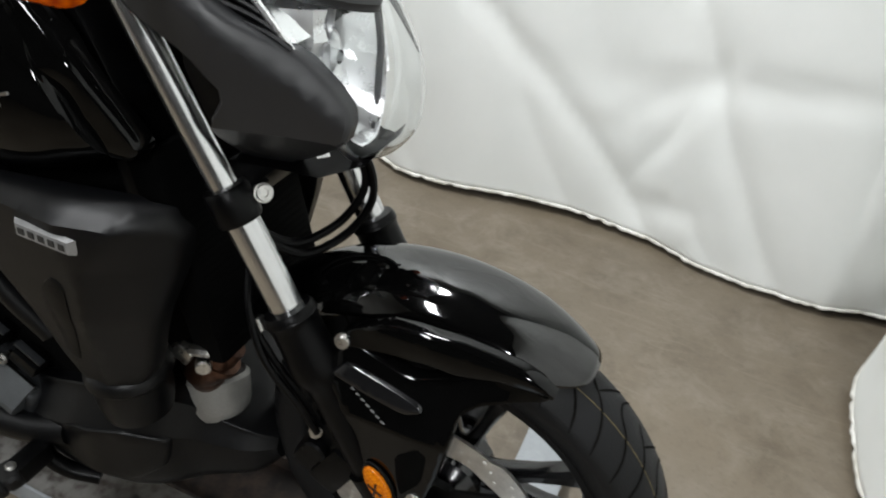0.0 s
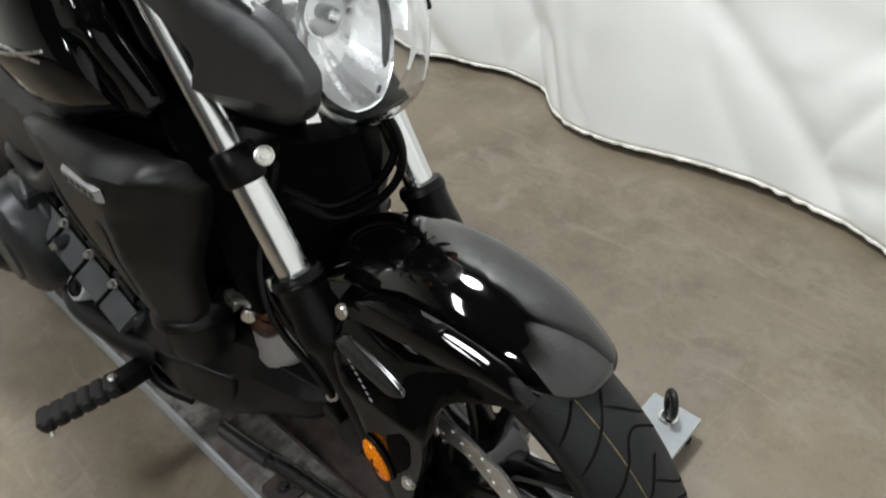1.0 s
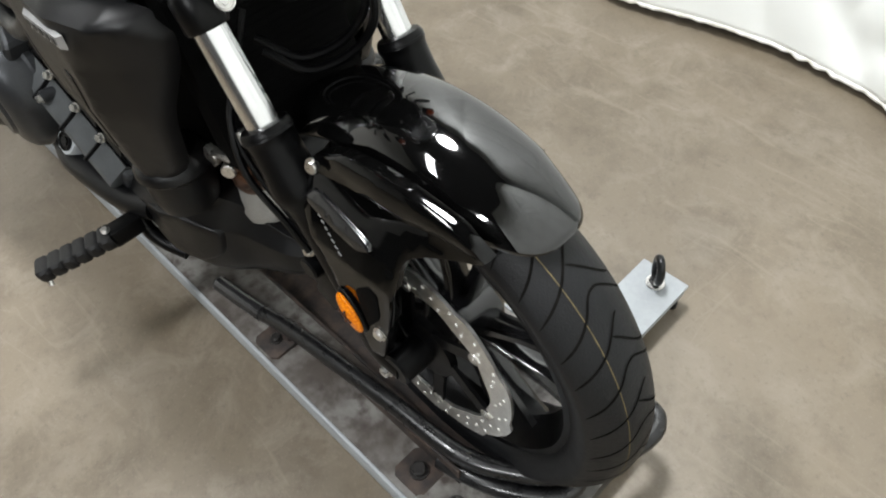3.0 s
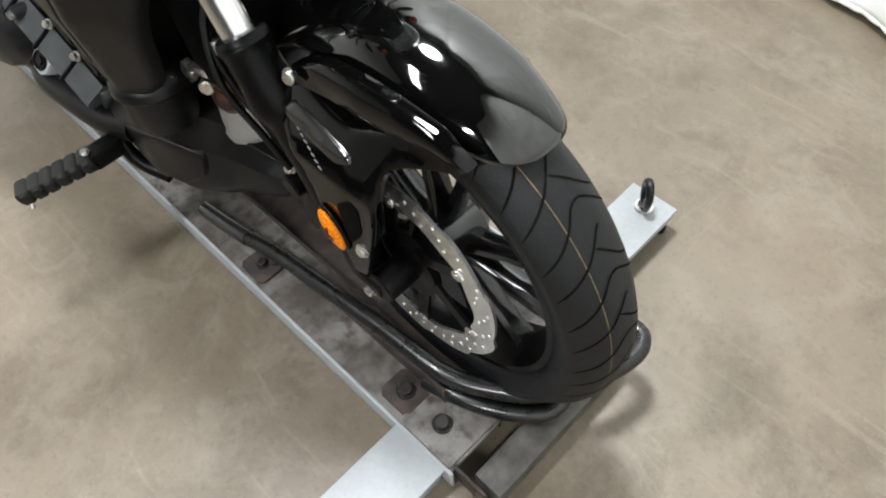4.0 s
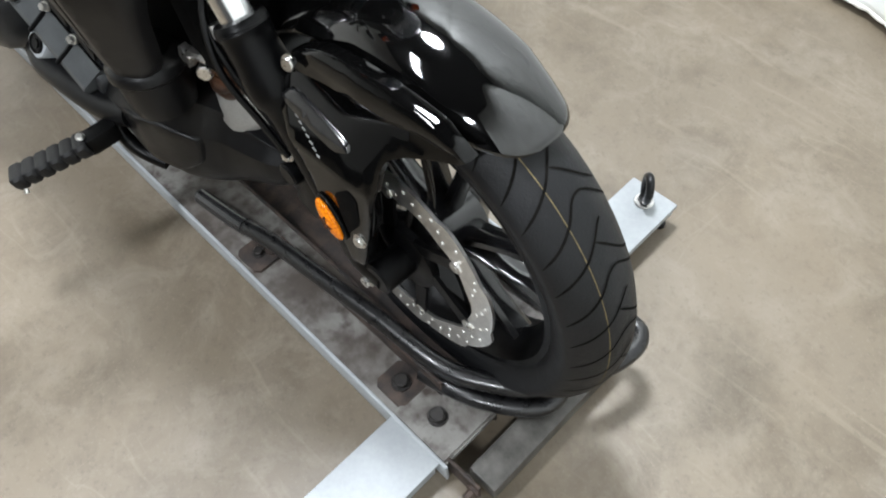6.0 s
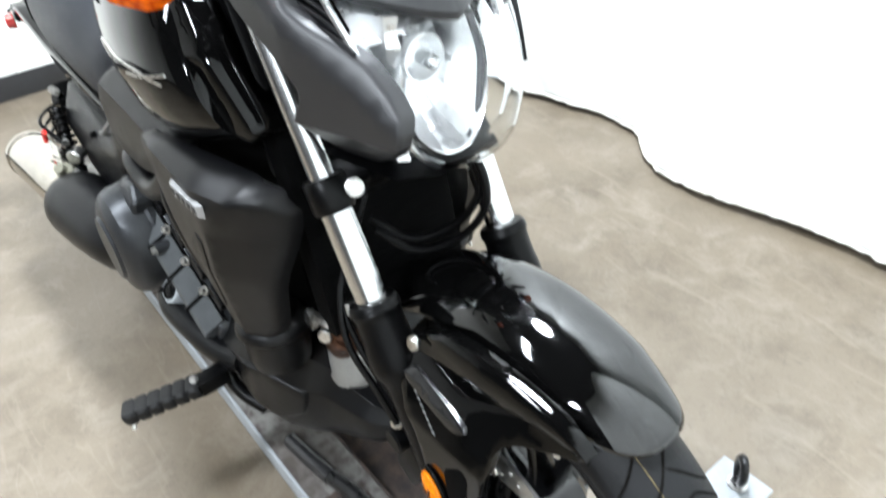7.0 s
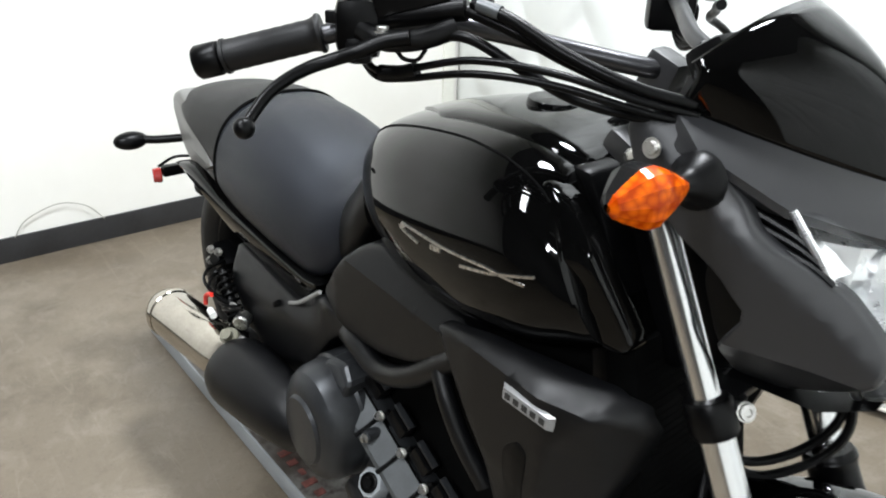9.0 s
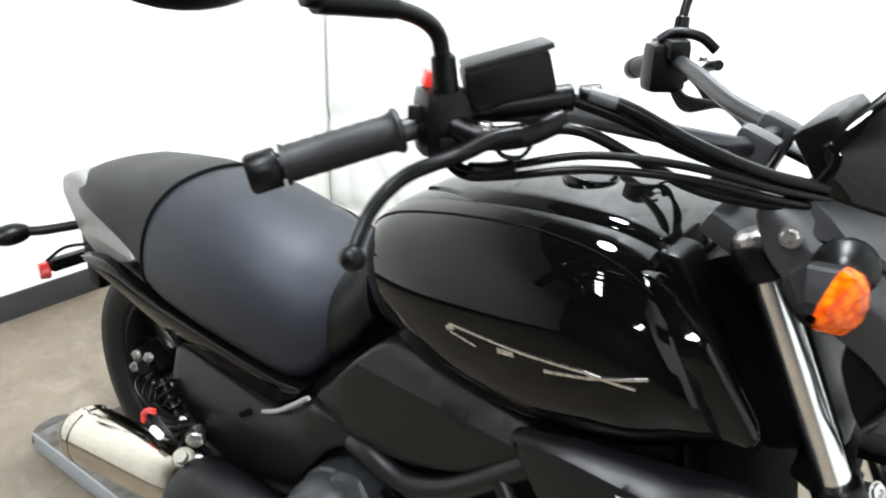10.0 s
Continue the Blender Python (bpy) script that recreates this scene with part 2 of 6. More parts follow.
RAILTOP = layered("worn_steel_plate", (0.052, 0.042, 0.034), (0.205, 0.200, 0.188), 6.0, 0.55, 0.12, 0.40, 0.66, bump=0.2, second=(0.036, 0.026, 0.021), second_scale=34, second_low=0.46, second_high=0.68)
RUSTY = layered("rusted_bracket", (0.014, 0.011, 0.010), (0.058, 0.038, 0.029), 28.0, 0.7, 0.1, 0.4, 0.65, bump=0.4)
ROLLERM = layered("scuffed_bar", (0.026, 0.024, 0.021), (0.115, 0.110, 0.100), 16.0, 0.5, 0.3, 0.35, 0.65, bump=0.2)


def glow(name, color, strength):
    m = bpy.data.materials.new(name)
    m.use_nodes = True
    b = m.node_tree.nodes["Principled BSDF"]
    b.inputs["Emission Color"].default_value, b.inputs["Emission Strength"].default_value = (*color, 1), strength
    b.inputs["Base Color"].default_value = (0.9, 0.9, 0.9, 1)
    return m


TUBE = glow("lit_diffuser", (0.97, 0.985, 1.0), 14.0)


# ---- builders ----
def finish(bm, name, m, parent=None, label="", angle=38):
    bmesh.ops.recalc_face_normals(bm, faces=bm.faces)
    me = bpy.data.meshes.new(name)
    bm.to_mesh(me)
    bm.free()
    me.polygons.foreach_set("use_smooth", [True] * len(me.polygons))
    me.set_sharp_from_angle(angle=radians(angle))
    me.materials.append(m)
    ob = new(name, me)
    ob.parent = parent
    if label:
        ob["label"] = label
    return ob


def part(name, bm, m, parent, label="", angle=38):
    return finish(bm, name, m, parent, label, angle)


def thing(name, label, category, place=(0, 0, 0), group="", kind=""):
    ob = new(name)
    ob.empty_display_size = 0.1
    ob.location = place
    return tagged(ob, label, category, group, kind)


def bm_new():
    return bmesh.new()


def add_loft(bm, rings, cap=True, closed=True):
    vs = [[bm.verts.new(p) for p in ring] for ring in rings]
    n = len(vs[0])
    for a, b in zip(vs, vs[1:]):
        for i in range(n if closed else n - 1):
            j = (i + 1) % n
            try:
                bm.faces.new((a[i], a[j], b[j], b[i]))
            except ValueError:
                pass
    if cap and closed:
        for ring in (vs[0], vs[-1]):
            try:
                bm.faces.new(ring)
            except ValueError:
                pass
    return vs


def frame_of(d):
    d = Vector(d).normalized()
    a = Vector((0, 0, 1)) if abs(d.z) < 0.9 else Vector((1, 0, 0))
    u = d.cross(a).normalized()
    return u, d.cross(u).normalized()


def add_cyl(bm, a, b, r, r2=None, segs=20, bevel=0.0):
    a, b = Vector(a), Vector(b)
    r2 = r if r2 is None else r2
    u, v = frame_of(b - a)
    d = (b - a).normalized()
    stops = [(a, r), (b, r2)]
    if bevel:
        stops = [(a, r - bevel), (a + d * bevel, r), (b - d * bevel, r2), (b, r2 - bevel)]
    add_loft(bm, [[p + (u * math.cos(2 * math.pi * i / segs) + v * math.sin(2 * math.pi * i / segs)) * q for i in range(segs)] for p, q in stops])


def add_box(bm, c, s, bevel=0.0, m=None):
    """A box of size s round c; m: a further turn about c."""
    r = bmesh.ops.create_cube(bm, size=1.0)
    vs = r["verts"]
    mm = Matrix.Translation(c) @ (m or Matrix()) @ Matrix.Diagonal((*s, 1))
    bmesh.ops.transform(bm, matrix=mm, verts=vs)
    if bevel:
        es = list({e for v in vs for e in v.link_edges})
        bmesh.ops.bevel(bm, geom=es, offset=bevel, segments=2, profile=0.6, affect="EDGES", clamp_overlap=True)


def add_ball(bm, c, r, segs=16, m=None):
    q = bmesh.ops.create_uvsphere(bm, u_segments=segs, v_segments=segs // 2 + 2, radius=1.0)
    s = (r, r, r) if isinstance(r, (int, float)) else r
    bmesh.ops.transform(bm, matrix=Matrix.Translation(c) @ (m or Matrix()) @ Matrix.Diagonal((*s, 1)), verts=q["verts"])
    return q["verts"]


def spline(pts, steps=8):
    """Catmull-Rom through the points."""
    p = [Vector(q) for q in pts]
    p = [p[0] * 2 - p[1]] + p + [p[-1] * 2 - p[-2]]
    out = []
    for i in range(1, len(p) - 2):
        for k in range(steps):
            t = k / steps
            out.append(0.5 * (2 * p[i] + (p[i + 1] - p[i - 1]) * t + (2 * p[i - 1] - 5 * p[i] + 4 * p[i + 1] - p[i + 2]) * t * t + (-p[i - 1] + 3 * p[i] - 3 * p[i + 1] + p[i + 2]) * t ** 3))
    out.append(p[-2])
    return out


def add_tube(bm, pts, r, segs=12, steps=8, smooth=True):
    path = spline(pts, steps) if smooth else [Vector(p) for p in pts]
    n = len(path)
    u, _ = frame_of(path[1] - path[0])
    rings = []
    for i, p in enumerate(path):
        d = (path[min(i + 1, n - 1)] - path[max(i - 1, 0)]).normalized()
        u = (u - d * u.dot(d)).normalized()
        v = d.cross(u)
        rr = r if isinstance(r, (int, float)) else r[0] + (r[1] - r[0]) * i / (n - 1)
        rings.append([p + (u * math.cos(2 * math.pi * k / segs) + v * math.sin(2 * math.pi * k / segs)) * rr for k in range(segs)])
    add_loft(bm, rings)


def add_lathe(bm, origin, axis, profile, segs=48, closed=False):
    """profile: (radius, distance along the axis) pairs."""
    o, d = Vector(origin), Vector(axis).normalized()
    u, v = frame_of(d)
    rings = [[o + d * h + (u * math.cos(2 * math.pi * i / segs) + v * math.sin(2 * math.pi * i / segs)) * max(r, 1e-5) for i in range(segs)] for r, h in profile]
    if closed:
        rings.append(rings[0])
    add_loft(bm, rings, cap=not closed)
    if closed:
        bmesh.ops.remove_doubles(bm, verts=bm.verts, dist=1e-6)


def chaikin(pts, n=2):
    for k in range(n):
        c = 0.14 if k == 0 else 0.25
        out = []
        for i, p in enumerate(pts):
            q = pts[(i + 1) % len(pts)]
            out.append(tuple(a * (1 - c) + b * c for a, b in zip(p, q)))
            out.append(tuple(a * c + b * (1 - c) for a, b in zip(p, q)))
        pts = out
    return pts


def inset(pts, d):
    n, out = len(pts), []
    area = sum(pts[i][0] * pts[(i + 1) % n][1] - pts[(i + 1) % n][0] * pts[i][1] for i in range(n))
    s = 1 if area > 0 else -1
    for i in range(n):
        a, b, c = Vector(pts[i - 1]), Vector(pts[i]), Vector(pts[(i + 1) % n])
        t = (c - a)
        if t.length < 1e-9:
            out.append(pts[i])
            continue
        t.normalize()
        out.append((b.x - t.y * d * s, b.y + t.x * d * s))
    return out


def add_panel(bm, outline, yf, th=0.014, r=0.006, smooth=2, flip=1, grid=0.0, creases=()):
    """A rounded plate with a side outline (x, z); yf(x, z) is its outer face, on the right-hand side. flip -1: its mirror image.
    grid: spacing of inner points that follow yf; creases: lines (x, z) kept as edges."""
    pts = chaikin(outline, smooth) if smooth else list(outline)
    if grid:
        dense = []
        for i, p in enumerate(pts):
            q = pts[(i + 1) % len(pts)]
            n = max(1, int(math.hypot(q[0] - p[0], q[1] - p[1]) / (grid * 1.2)))
            dense += [(p[0] + (q[0] - p[0]) * k / n, p[1] + (q[1] - p[1]) * k / n) for k in range(n)]
        pts = dense
    q1, q2 = inset(pts, r * 0.35), inset(pts, r)

    def ring(ps, off):
        return [Vector((x, flip * (yf(x, z) + off), z)) for x, z in ps]

    rings = [ring(pts, th), ring(pts, r), ring(q1, r * 0.3), ring(q2, 0.0)]
    vs = add_loft(bm, rings, cap=False)
    for ring_v, flat in ((vs[-1], q2), (vs[0], pts)):
        if grid and ring_v is vs[-1]:
            n = len(flat)
            co = [Vector(p) for p in flat]
            ed = [(i, (i + 1) % n) for i in range(n)]
            for a, b in creases:
                steps = max(1, int((Vector(b) - Vector(a)).length / grid))
                first = len(co)
                co += [Vector(a).lerp(Vector(b), k / steps) for k in range(steps + 1)]
                ed += [(first + k, first + k + 1) for k in range(steps)]
            x0, x1 = min(p[0] for p in flat), max(p[0] for p in flat)
            z0, z1 = min(p[1] for p in flat), max(p[1] for p in flat)
            for j in range(1, int((z1 - z0) / grid) + 1):
                for i in range(1, int((x1 - x0) / grid) + 1):
                    p = (x0 + (i + 0.5 * (j % 2)) * grid, z0 + j * grid)
                    inside = False
                    for k in range(n):
                        (ax, az), (bx, bz) = flat[k], flat[k - 1]
                        if (az > p[1]) != (bz > p[1]) and p[0] < (bx - ax) * (p[1] - az) / (bz - az) + ax:
                            inside = not inside
                    if inside and min(math.hypot(p[0] - x, p[1] - z) for x, z in flat) > grid * 0.6:
                        co.append(Vector(p))
            out = delaunay_2d_cdt(co, ed, [], 1, 1e-5)
            made = []
            for c, src in zip(out[0], out[3]):
                edge = [i for i in src if i < n]
                made.append(ring_v[edge[0]] if edge else bm.verts.new((c.x, flip * yf(c.x, c.y), c.y)))
            tris = [[made[i] for i in f] for f in out[2]]
        else:
            tris = [[ring_v[t] for t in tri] for tri in tessellate_polygon([[Vector((x, z, 0)) for x, z in flat]])]
        for tri in tris:
            try:
                bm.faces.new(tri)
            except ValueError:
                pass


def skew_loft(bm, sections, profile):
    """Sections (bottom x, bottom z, top x, top z, half width); profile: half outline (share of width, share of height) from the bottom edge to the ridge."""
    rings = []
    for xb, zb, xt, zt, w in sections:
        half = [Vector((xb + (xt - xb) * h, -w * s, zb + (zt - zb) * h)) for s, h in profile]
        other = [Vector((p.x, -p.y, p.z)) for p in reversed(half) if abs(p.y) > 1e-6]
        rings.append(half + other)
    add_loft(bm, rings)


def resample(rows, n):
    """Rows of numbers, passed through smoothly at n even steps."""
    k = len(rows) - 1
    out = []
    for i in range(n + 1):
        s = k * i / n
        j = min(int(s), k - 1)
        t = s - j
        a, b = rows[j], rows[j + 1]
        p = rows[j - 1] if j > 0 else [2 * x - y for x, y in zip(a, b)]
        q = rows[j + 2] if j + 2 <= k else [2 * y - x for x, y in zip(a, b)]
        out.append([0.5 * (2 * a[m] + (b[m] - p[m]) * t + (2 * p[m] - 5 * a[m] + 4 * b[m] - q[m]) * t * t + (-p[m] + 3 * a[m] - 3 * b[m] + q[m]) * t ** 3) for m in range(len(a))])
    return out


# ---- the room ----
def plain(name, c, s, m, label, category, bevel=0.0):
    bm = bm_new()
    add_box(bm, (0, 0, 0), s, bevel)
    ob = finish(bm, name, m)
    ob.location = c
    return tagged(ob, label, category, kind="structure")


WX, EX, SY, NY, TOP = -2.95, 5.0, -6.0, 2.3, 4.6
plain("floor", ((WX + EX) / 2, (SY + NY) / 2, -0.05), (EX - WX + 0.4, NY - SY + 0.4, 0.1), CONCRETE, "brown-grey sealed concrete floor with faint stains and trowel marks", "floor")
plain("wall_west", (WX - 0.06, (SY + NY) / 2, TOP / 2), (0.12, NY - SY, TOP), WALLPAINT, "white painted wall with a few scuff marks", "wall")
plain("wall_north", ((WX + EX) / 2, NY + 0.06, TOP / 2), (EX - WX, 0.12, TOP), WALLPAINT, "white painted wall behind the hanging sheet", "wall")
# east and south walls are unseen, added dark to shape reflections in gloss parts
plain("wall_east", (EX + 0.06, (SY + NY) / 2, TOP / 2), (0.12, NY - SY, TOP), DARKWALL, "unseen wall, added dark for the reflections", "wall")
plain("wall_south", ((WX + EX) / 2, SY - 0.06, TOP / 2), (EX - WX, 0.12, TOP), DARKWALL, "unseen wall, added dark for the reflections", "wall")
plain("ceiling", ((WX + EX) / 2, (SY + NY) / 2, TOP + 0.05), (EX - WX + 0.4, NY - SY + 0.4, 0.1), CEILING, "dark open shop ceiling", "ceiling")
plain("baseboard", (WX + 0.006, (SY + 1.70) / 2, 0.05), (0.012, 1.70 - SY, 0.1), COVEBASE, "black rubber cove base along the white wall", "baseboard", 0.003)
plain("trim", (WX + 0.006, 1.745, TOP / 2), (0.016, 0.075, TOP - 0.004), mat("cream_trim", (0.80, 0.80, 0.73), 0.5, vary=0.04, scale=5), "cream painted upright corner trim on the wall", "trim", 0.006)

# strip lights: a metal housing with two lit diffusers end to end
# the second one is an unseen fill, added to brighten floor and sheets
LAMPS = [(-0.75, -1.45, 2.9, 68), (1.3, -3.4, 3.2, 128)]
for lx, ly, lz, watts in LAMPS:
    lamp = thing("strip_and_fill_light", "white strip light with lit diffusers under the ceiling; the far one is an added fill", "ceiling light", (lx, ly, lz), "ceiling lights")
    bm = bm_new()
    add_box(bm, (0, 0, 0.035), (0.26, 1.22, 0.05), 0.008)
    add_cyl(bm, (0, -0.3, 0.05), (0, -0.3, TOP - lz), 0.006, segs=8)
    add_cyl(bm, (0, 0.3, 0.05), (0, 0.3, TOP - lz), 0.006, segs=8)
    part("housing", bm, WHITE, lamp)
    for k in (-1, 1):
        bm = bm_new()
        add_box(bm, (0, k * 0.305, 0.0), (0.22, 0.57, 0.015), 0.003)
        part("diffuser", bm, TUBE, lamp)
        area_lamp((lx, ly + k * 0.305, lz - 0.012), (lx, ly + k * 0.305, 0), 0.22, 0.57, watts / 2)

# round high-bay lamps
for lx, ly, lz, watts in [(-0.87, 0.50, 3.6, 168)]:
    lamp = thing("round_lamp", "round white ceiling lamp with a lit disc", "ceiling light", (lx, ly, lz), "round ceiling lamps")
    bm = bm_new()
    add_lathe(bm, (0, 0, 0), (0, 0, 1), [(0.0, 0.0), (0.31, 0.0), (0.33, 0.02), (0.29, 0.07), (0.05, 0.16), (0.012, 0.18), (0.012, TOP - lz)], 32)
    part("housing", bm, WHITE, lamp)
    bm = bm_new()
    add_cyl(bm, (0, 0, -0.008), (0, 0, -0.001), 0.295, segs=32)
    part("diffuser", bm, TUBE, lamp)
    disc_light = area_lamp((lx, ly, lz - 0.014), (lx, ly, 0), 0.59, 0.59, watts)
    disc_light.data.shape = "DISK"


# ---- hanging sheets ----
def drape(s, z, up, seed):
    """How far the cloth stands off: broad slack, with a few sharp slanted creases and fold lines."""
    w = 0.032 * noise.noise(Vector((s * 1.0, z * 0.45, seed))) * (0.5 + up)
    for k, (fs, fz, mix_s, mix_z, amp) in enumerate([(1.3, 0.5, 1.1, -0.5, 0.014), (0.8, 1.3, -0.9, 0.4, 0.011), (2.1, 0.9, 0.7, 0.8, 0.006)]):
        c = noise.noise(Vector((s * fs + z * mix_s, z * fz + s * mix_z * 0.3, seed + 4 + 5 * k)))
        w += amp * max(0.0, 1 - abs(c) / 0.20) ** 2
    # flat fold lines left from packing
    for z0 in (0.36, 0.78, 1.2, 1.62, 2.04):
        w += 0.0022 * max(0.0, 1 - abs(z - z0 - 0.05 * math.sin(s * 1.3 + z0 * 5)) / 0.022) * (0.5 + 0.5 * math.sin(s * 2.3 + z0 * 3))
    # crushed places with short chevron wrinkles
    for s0, wide in ((1.15, 0.16), (2.05, 0.22), (3.3, 0.18), (4.4, 0.2)):
        near = math.exp(-((s - s0 - 0.12 * math.sin(z * 2.1 + s0)) / wide) ** 2)
        if near > 0.02:
            c = noise.noise(Vector((abs(s - s0) * 3.5 + z * 4.2, s * 2.2, seed + 40)))
            w += near * 0.013 * max(0.0, 1 - abs(c) / 0.35) ** 1.6
    return w


def sheet(name, hem, top_z, seed, label):
    path = spline([(x, y, 0) for x, y in hem], 26)
    length = [0.0]
    for a, b in zip(path, path[1:]):
        length.append(length[-1] + (b - a).length)
    rows = 110
    ob = thing(name, label, "curtain")
    bm = bm_new()
    grid = []
    for k in range(rows + 1):
        z = 0.026 + (top_z - 0.026) * (k / rows) ** 1.15
        line = []
        for i, p in enumerate(path):
            d = (path[min(i + 1, len(path) - 1)] - path[max(i - 1, 0)]).normalized()
            nrm = Vector((-d.y, d.x, 0))
            s = length[i]
            up = z / top_z
            w = drape(s, z, up, seed)
            lift = 0.02 * math.sin(s * 5.1) * (1 - up) ** 6 * 0.3
            lean = 0.10 * up
            line.append(bm.verts.new((p.x + nrm.x * (w + lean), p.y + nrm.y * (w + lean), z + lift)))
        grid.append(line)
    for a, b in zip(grid, grid[1:]):
        for i in range(len(path) - 1):
            bm.faces.new((a[i], a[i + 1], b[i + 1], b[i]))
    sh = part("sheet", bm, FABRIC, ob, angle=80)
    so = sh.modifiers.new("thickness", "SOLIDIFY")
    so.thickness = 0.002
    # rolled hem
    bm = bm_new()
    pts = []
    for i, p in enumerate(path):
        d = (path[min(i + 1, len(path) - 1)] - path[max(i - 1, 0)]).normalized()
        nrm = Vector((-d.y, d.x, 0))
        w = 0.006 * noise.noise(Vector((length[i] * 38, 3, seed)))
        z0 = 0.026
        ww = drape(length[i], z0, z0 / top_z, seed)
        pts.append(Vector((p.x, p.y, 0.027 + 0.02 * math.sin(length[i] * 5.1) * 0.3 + w * 0.6)) + nrm * (ww + w))
    add_tube(bm, pts, 0.0065, segs=8, smooth=False)
    part("hem", bm, HEM, ob, "thick stitched hem", angle=80)
    return ob


sheet("curtain", [(-2.94, 1.80), (-2.3, 1.62), (-1.9, 1.46), (-1.46, 1.37), (-1.11, 1.44), (-0.93, 1.41), (-0.75, 1.29), (-0.55, 1.27), (-0.3, 1.31), (-0.08, 1.32), (0.08, 1.295), (0.27, 1.225), (0.44, 1.195), (0.6, 1.19), (0.8, 1.23), (1.05, 1.30)], 4.35, 2.0, "white cloth backdrop hanging to the floor, softly creased")
sheet("curtain", [(1.02, 1.24), (0.82, 1.14), (0.735, 1.00), (0.705, 0.86), (0.71, 0.70), (0.735, 0.55), (0.82, 0.38), (0.98, 0.18), (1.22, -0.10), (1.42, -0.55), (1.50, -1.2), (1.55, -2.2)], 4.35, 17.0, "white cloth backdrop sheet pulled round beside the front wheel")

# loose wire against the wall
wire = thing("wire", "thin loose wire loop leaning on the wall above the baseboard", "wire", (WX + 0.02, -0.25, 0.0))
bm = bm_new()
add_tube(bm, [(0.0, -0.17, 0.1), (0.0, -0.12, 0.16), (0.0, 0.0, 0.2), (0.0, 0.1, 0.17), (0.0, 0.16, 0.1)], 0.0022, segs=6)
part("strand", bm, mat("grey_wire", (0.35, 0.34, 0.3), 0.5), wire)


# ---- the wheel stand ----
stand = thing("motorcycle_stand", "silver steel motorcycle dolly with worn rails and a black wheel hoop", "motorcycle stand")
RAIL_Z = 0.06
for s in (-1, 1):
    bm = bm_new()
    add_box(bm, (-0.955, s * 0.137, RAIL_Z - 0.005), (2.30, 0.118, 0.010), 0.0025)
    part("rail_plate", bm, RAILTOP, stand, "stained and rust-flecked steel rail plate")
    bm = bm_new()
    add_box(bm, (-0.955, s * 0.198, 0.034), (2.31, 0.006, 0.056), 0.002)
    part("rail_edge", bm, SILVER, stand)
    bm = bm_new()
    add_box(bm, (-0.955, s * 0.075, 0.038), (2.29, 0.006, 0.044), 0.0015)
    part("rail_lip", bm, RUSTY, stand)
    bm = bm_new()
    add_tube(bm, [(-2.10, s * 0.19, 0.035), (-2.128, s * 0.17, 0.04), (-2.138, s * 0.12, 0.04), (-2.12, s * 0.08, 0.035)], 0.018, segs=10)
    part("rail_end", bm, ROLLERM, stand)
bm = bm_new()
add_box(bm, (-0.955, 0, 0.022), (2.27, 0.15, 0.008), 0.002)
part("trough", bm, RUSTY, stand, "rusty wheel trough")
# cross bars: a folded channel, one each side of the rail
for s in (-1, 1):
    y0, y1 = (-0.56, -0.199) if s < 0 else (0.199, 0.474)
    bx = 0.1295 if s < 0 else 0.106
    bm = bm_new()
    add_box(bm, (bx, (y0 + y1) / 2, 0.055), (0.113 if s < 0 else 0.104, y1 - y0, 0.008), 0.003)
    bar = part("cross_bar", bm, SILVER, stand)
    for x in (bx - 0.046, bx + 0.046):
        bm = bm_new()
        add_box(bm, (x, (y0 + y1) / 2, 0.028 if s < 0 else 0.042), (0.006, y1 - y0 - 0.012, 0.046 if s < 0 else 0.019), 0.0015)
        part("flange", bm, SILVER, bar)
    for x in (bx - 0.036, bx + 0.036):
        bm = bm_new()
        add_cyl(bm, (x, y0 + 0.02 if s < 0 else y1 - 0.02, 0.0), (x, y0 + 0.02 if s < 0 else y1 - 0.02, 0.008), 0.012, segs=14)
        add_cyl(bm, (x, y0 + 0.02 if s < 0 else y1 - 0.02, 0.008), (x, y0 + 0.02 if s < 0 else y1 - 0.02, 0.052), 0.007, segs=10)
        part("rubber_foot", bm, DARK, bar)
# eye bolt on the far cross bar
EXB, EYB = 0.106, 0.436
bm = bm_new()
add_cyl(bm, (EXB, EYB, 0.059), (EXB, EYB, 0.063), 0.019, segs=20, bevel=0.001)
part("washer", bm, STEEL, stand)
bm = bm_new()
add_cyl(bm, (EXB, EYB, 0.063), (EXB, EYB, 0.074), 0.0125, segs=6)
ring = [(EXB + 0.013 * math.cos(a), EYB - 0.014 * math.cos(a), 0.099 + 0.028 * math.sin(a)) for a in [2 * math.pi * i / 20 for i in range(21)]]
add_tube(bm, ring, 0.0082, segs=10, steps=2)
part("eye_bolt", bm, mat("black_oxide", (0.02, 0.02, 0.021), 0.35, metal=0.6, vary=0.3, scale=80), stand)
# end plate and roller bar at the nose
bm = bm_new()
add_box(bm, (0.132, -0.137, 0.0635), (0.118, 0.116, 0.006), 0.002)
part("end_plate", bm, RAILTOP, stand)
bm = bm_new()
add_box(bm, (0.250, -0.008, 0.037), (0.056, 0.33, 0.042), 0.008)
part("roller", bm, ROLLERM, stand, "scuffed grey roller bar")
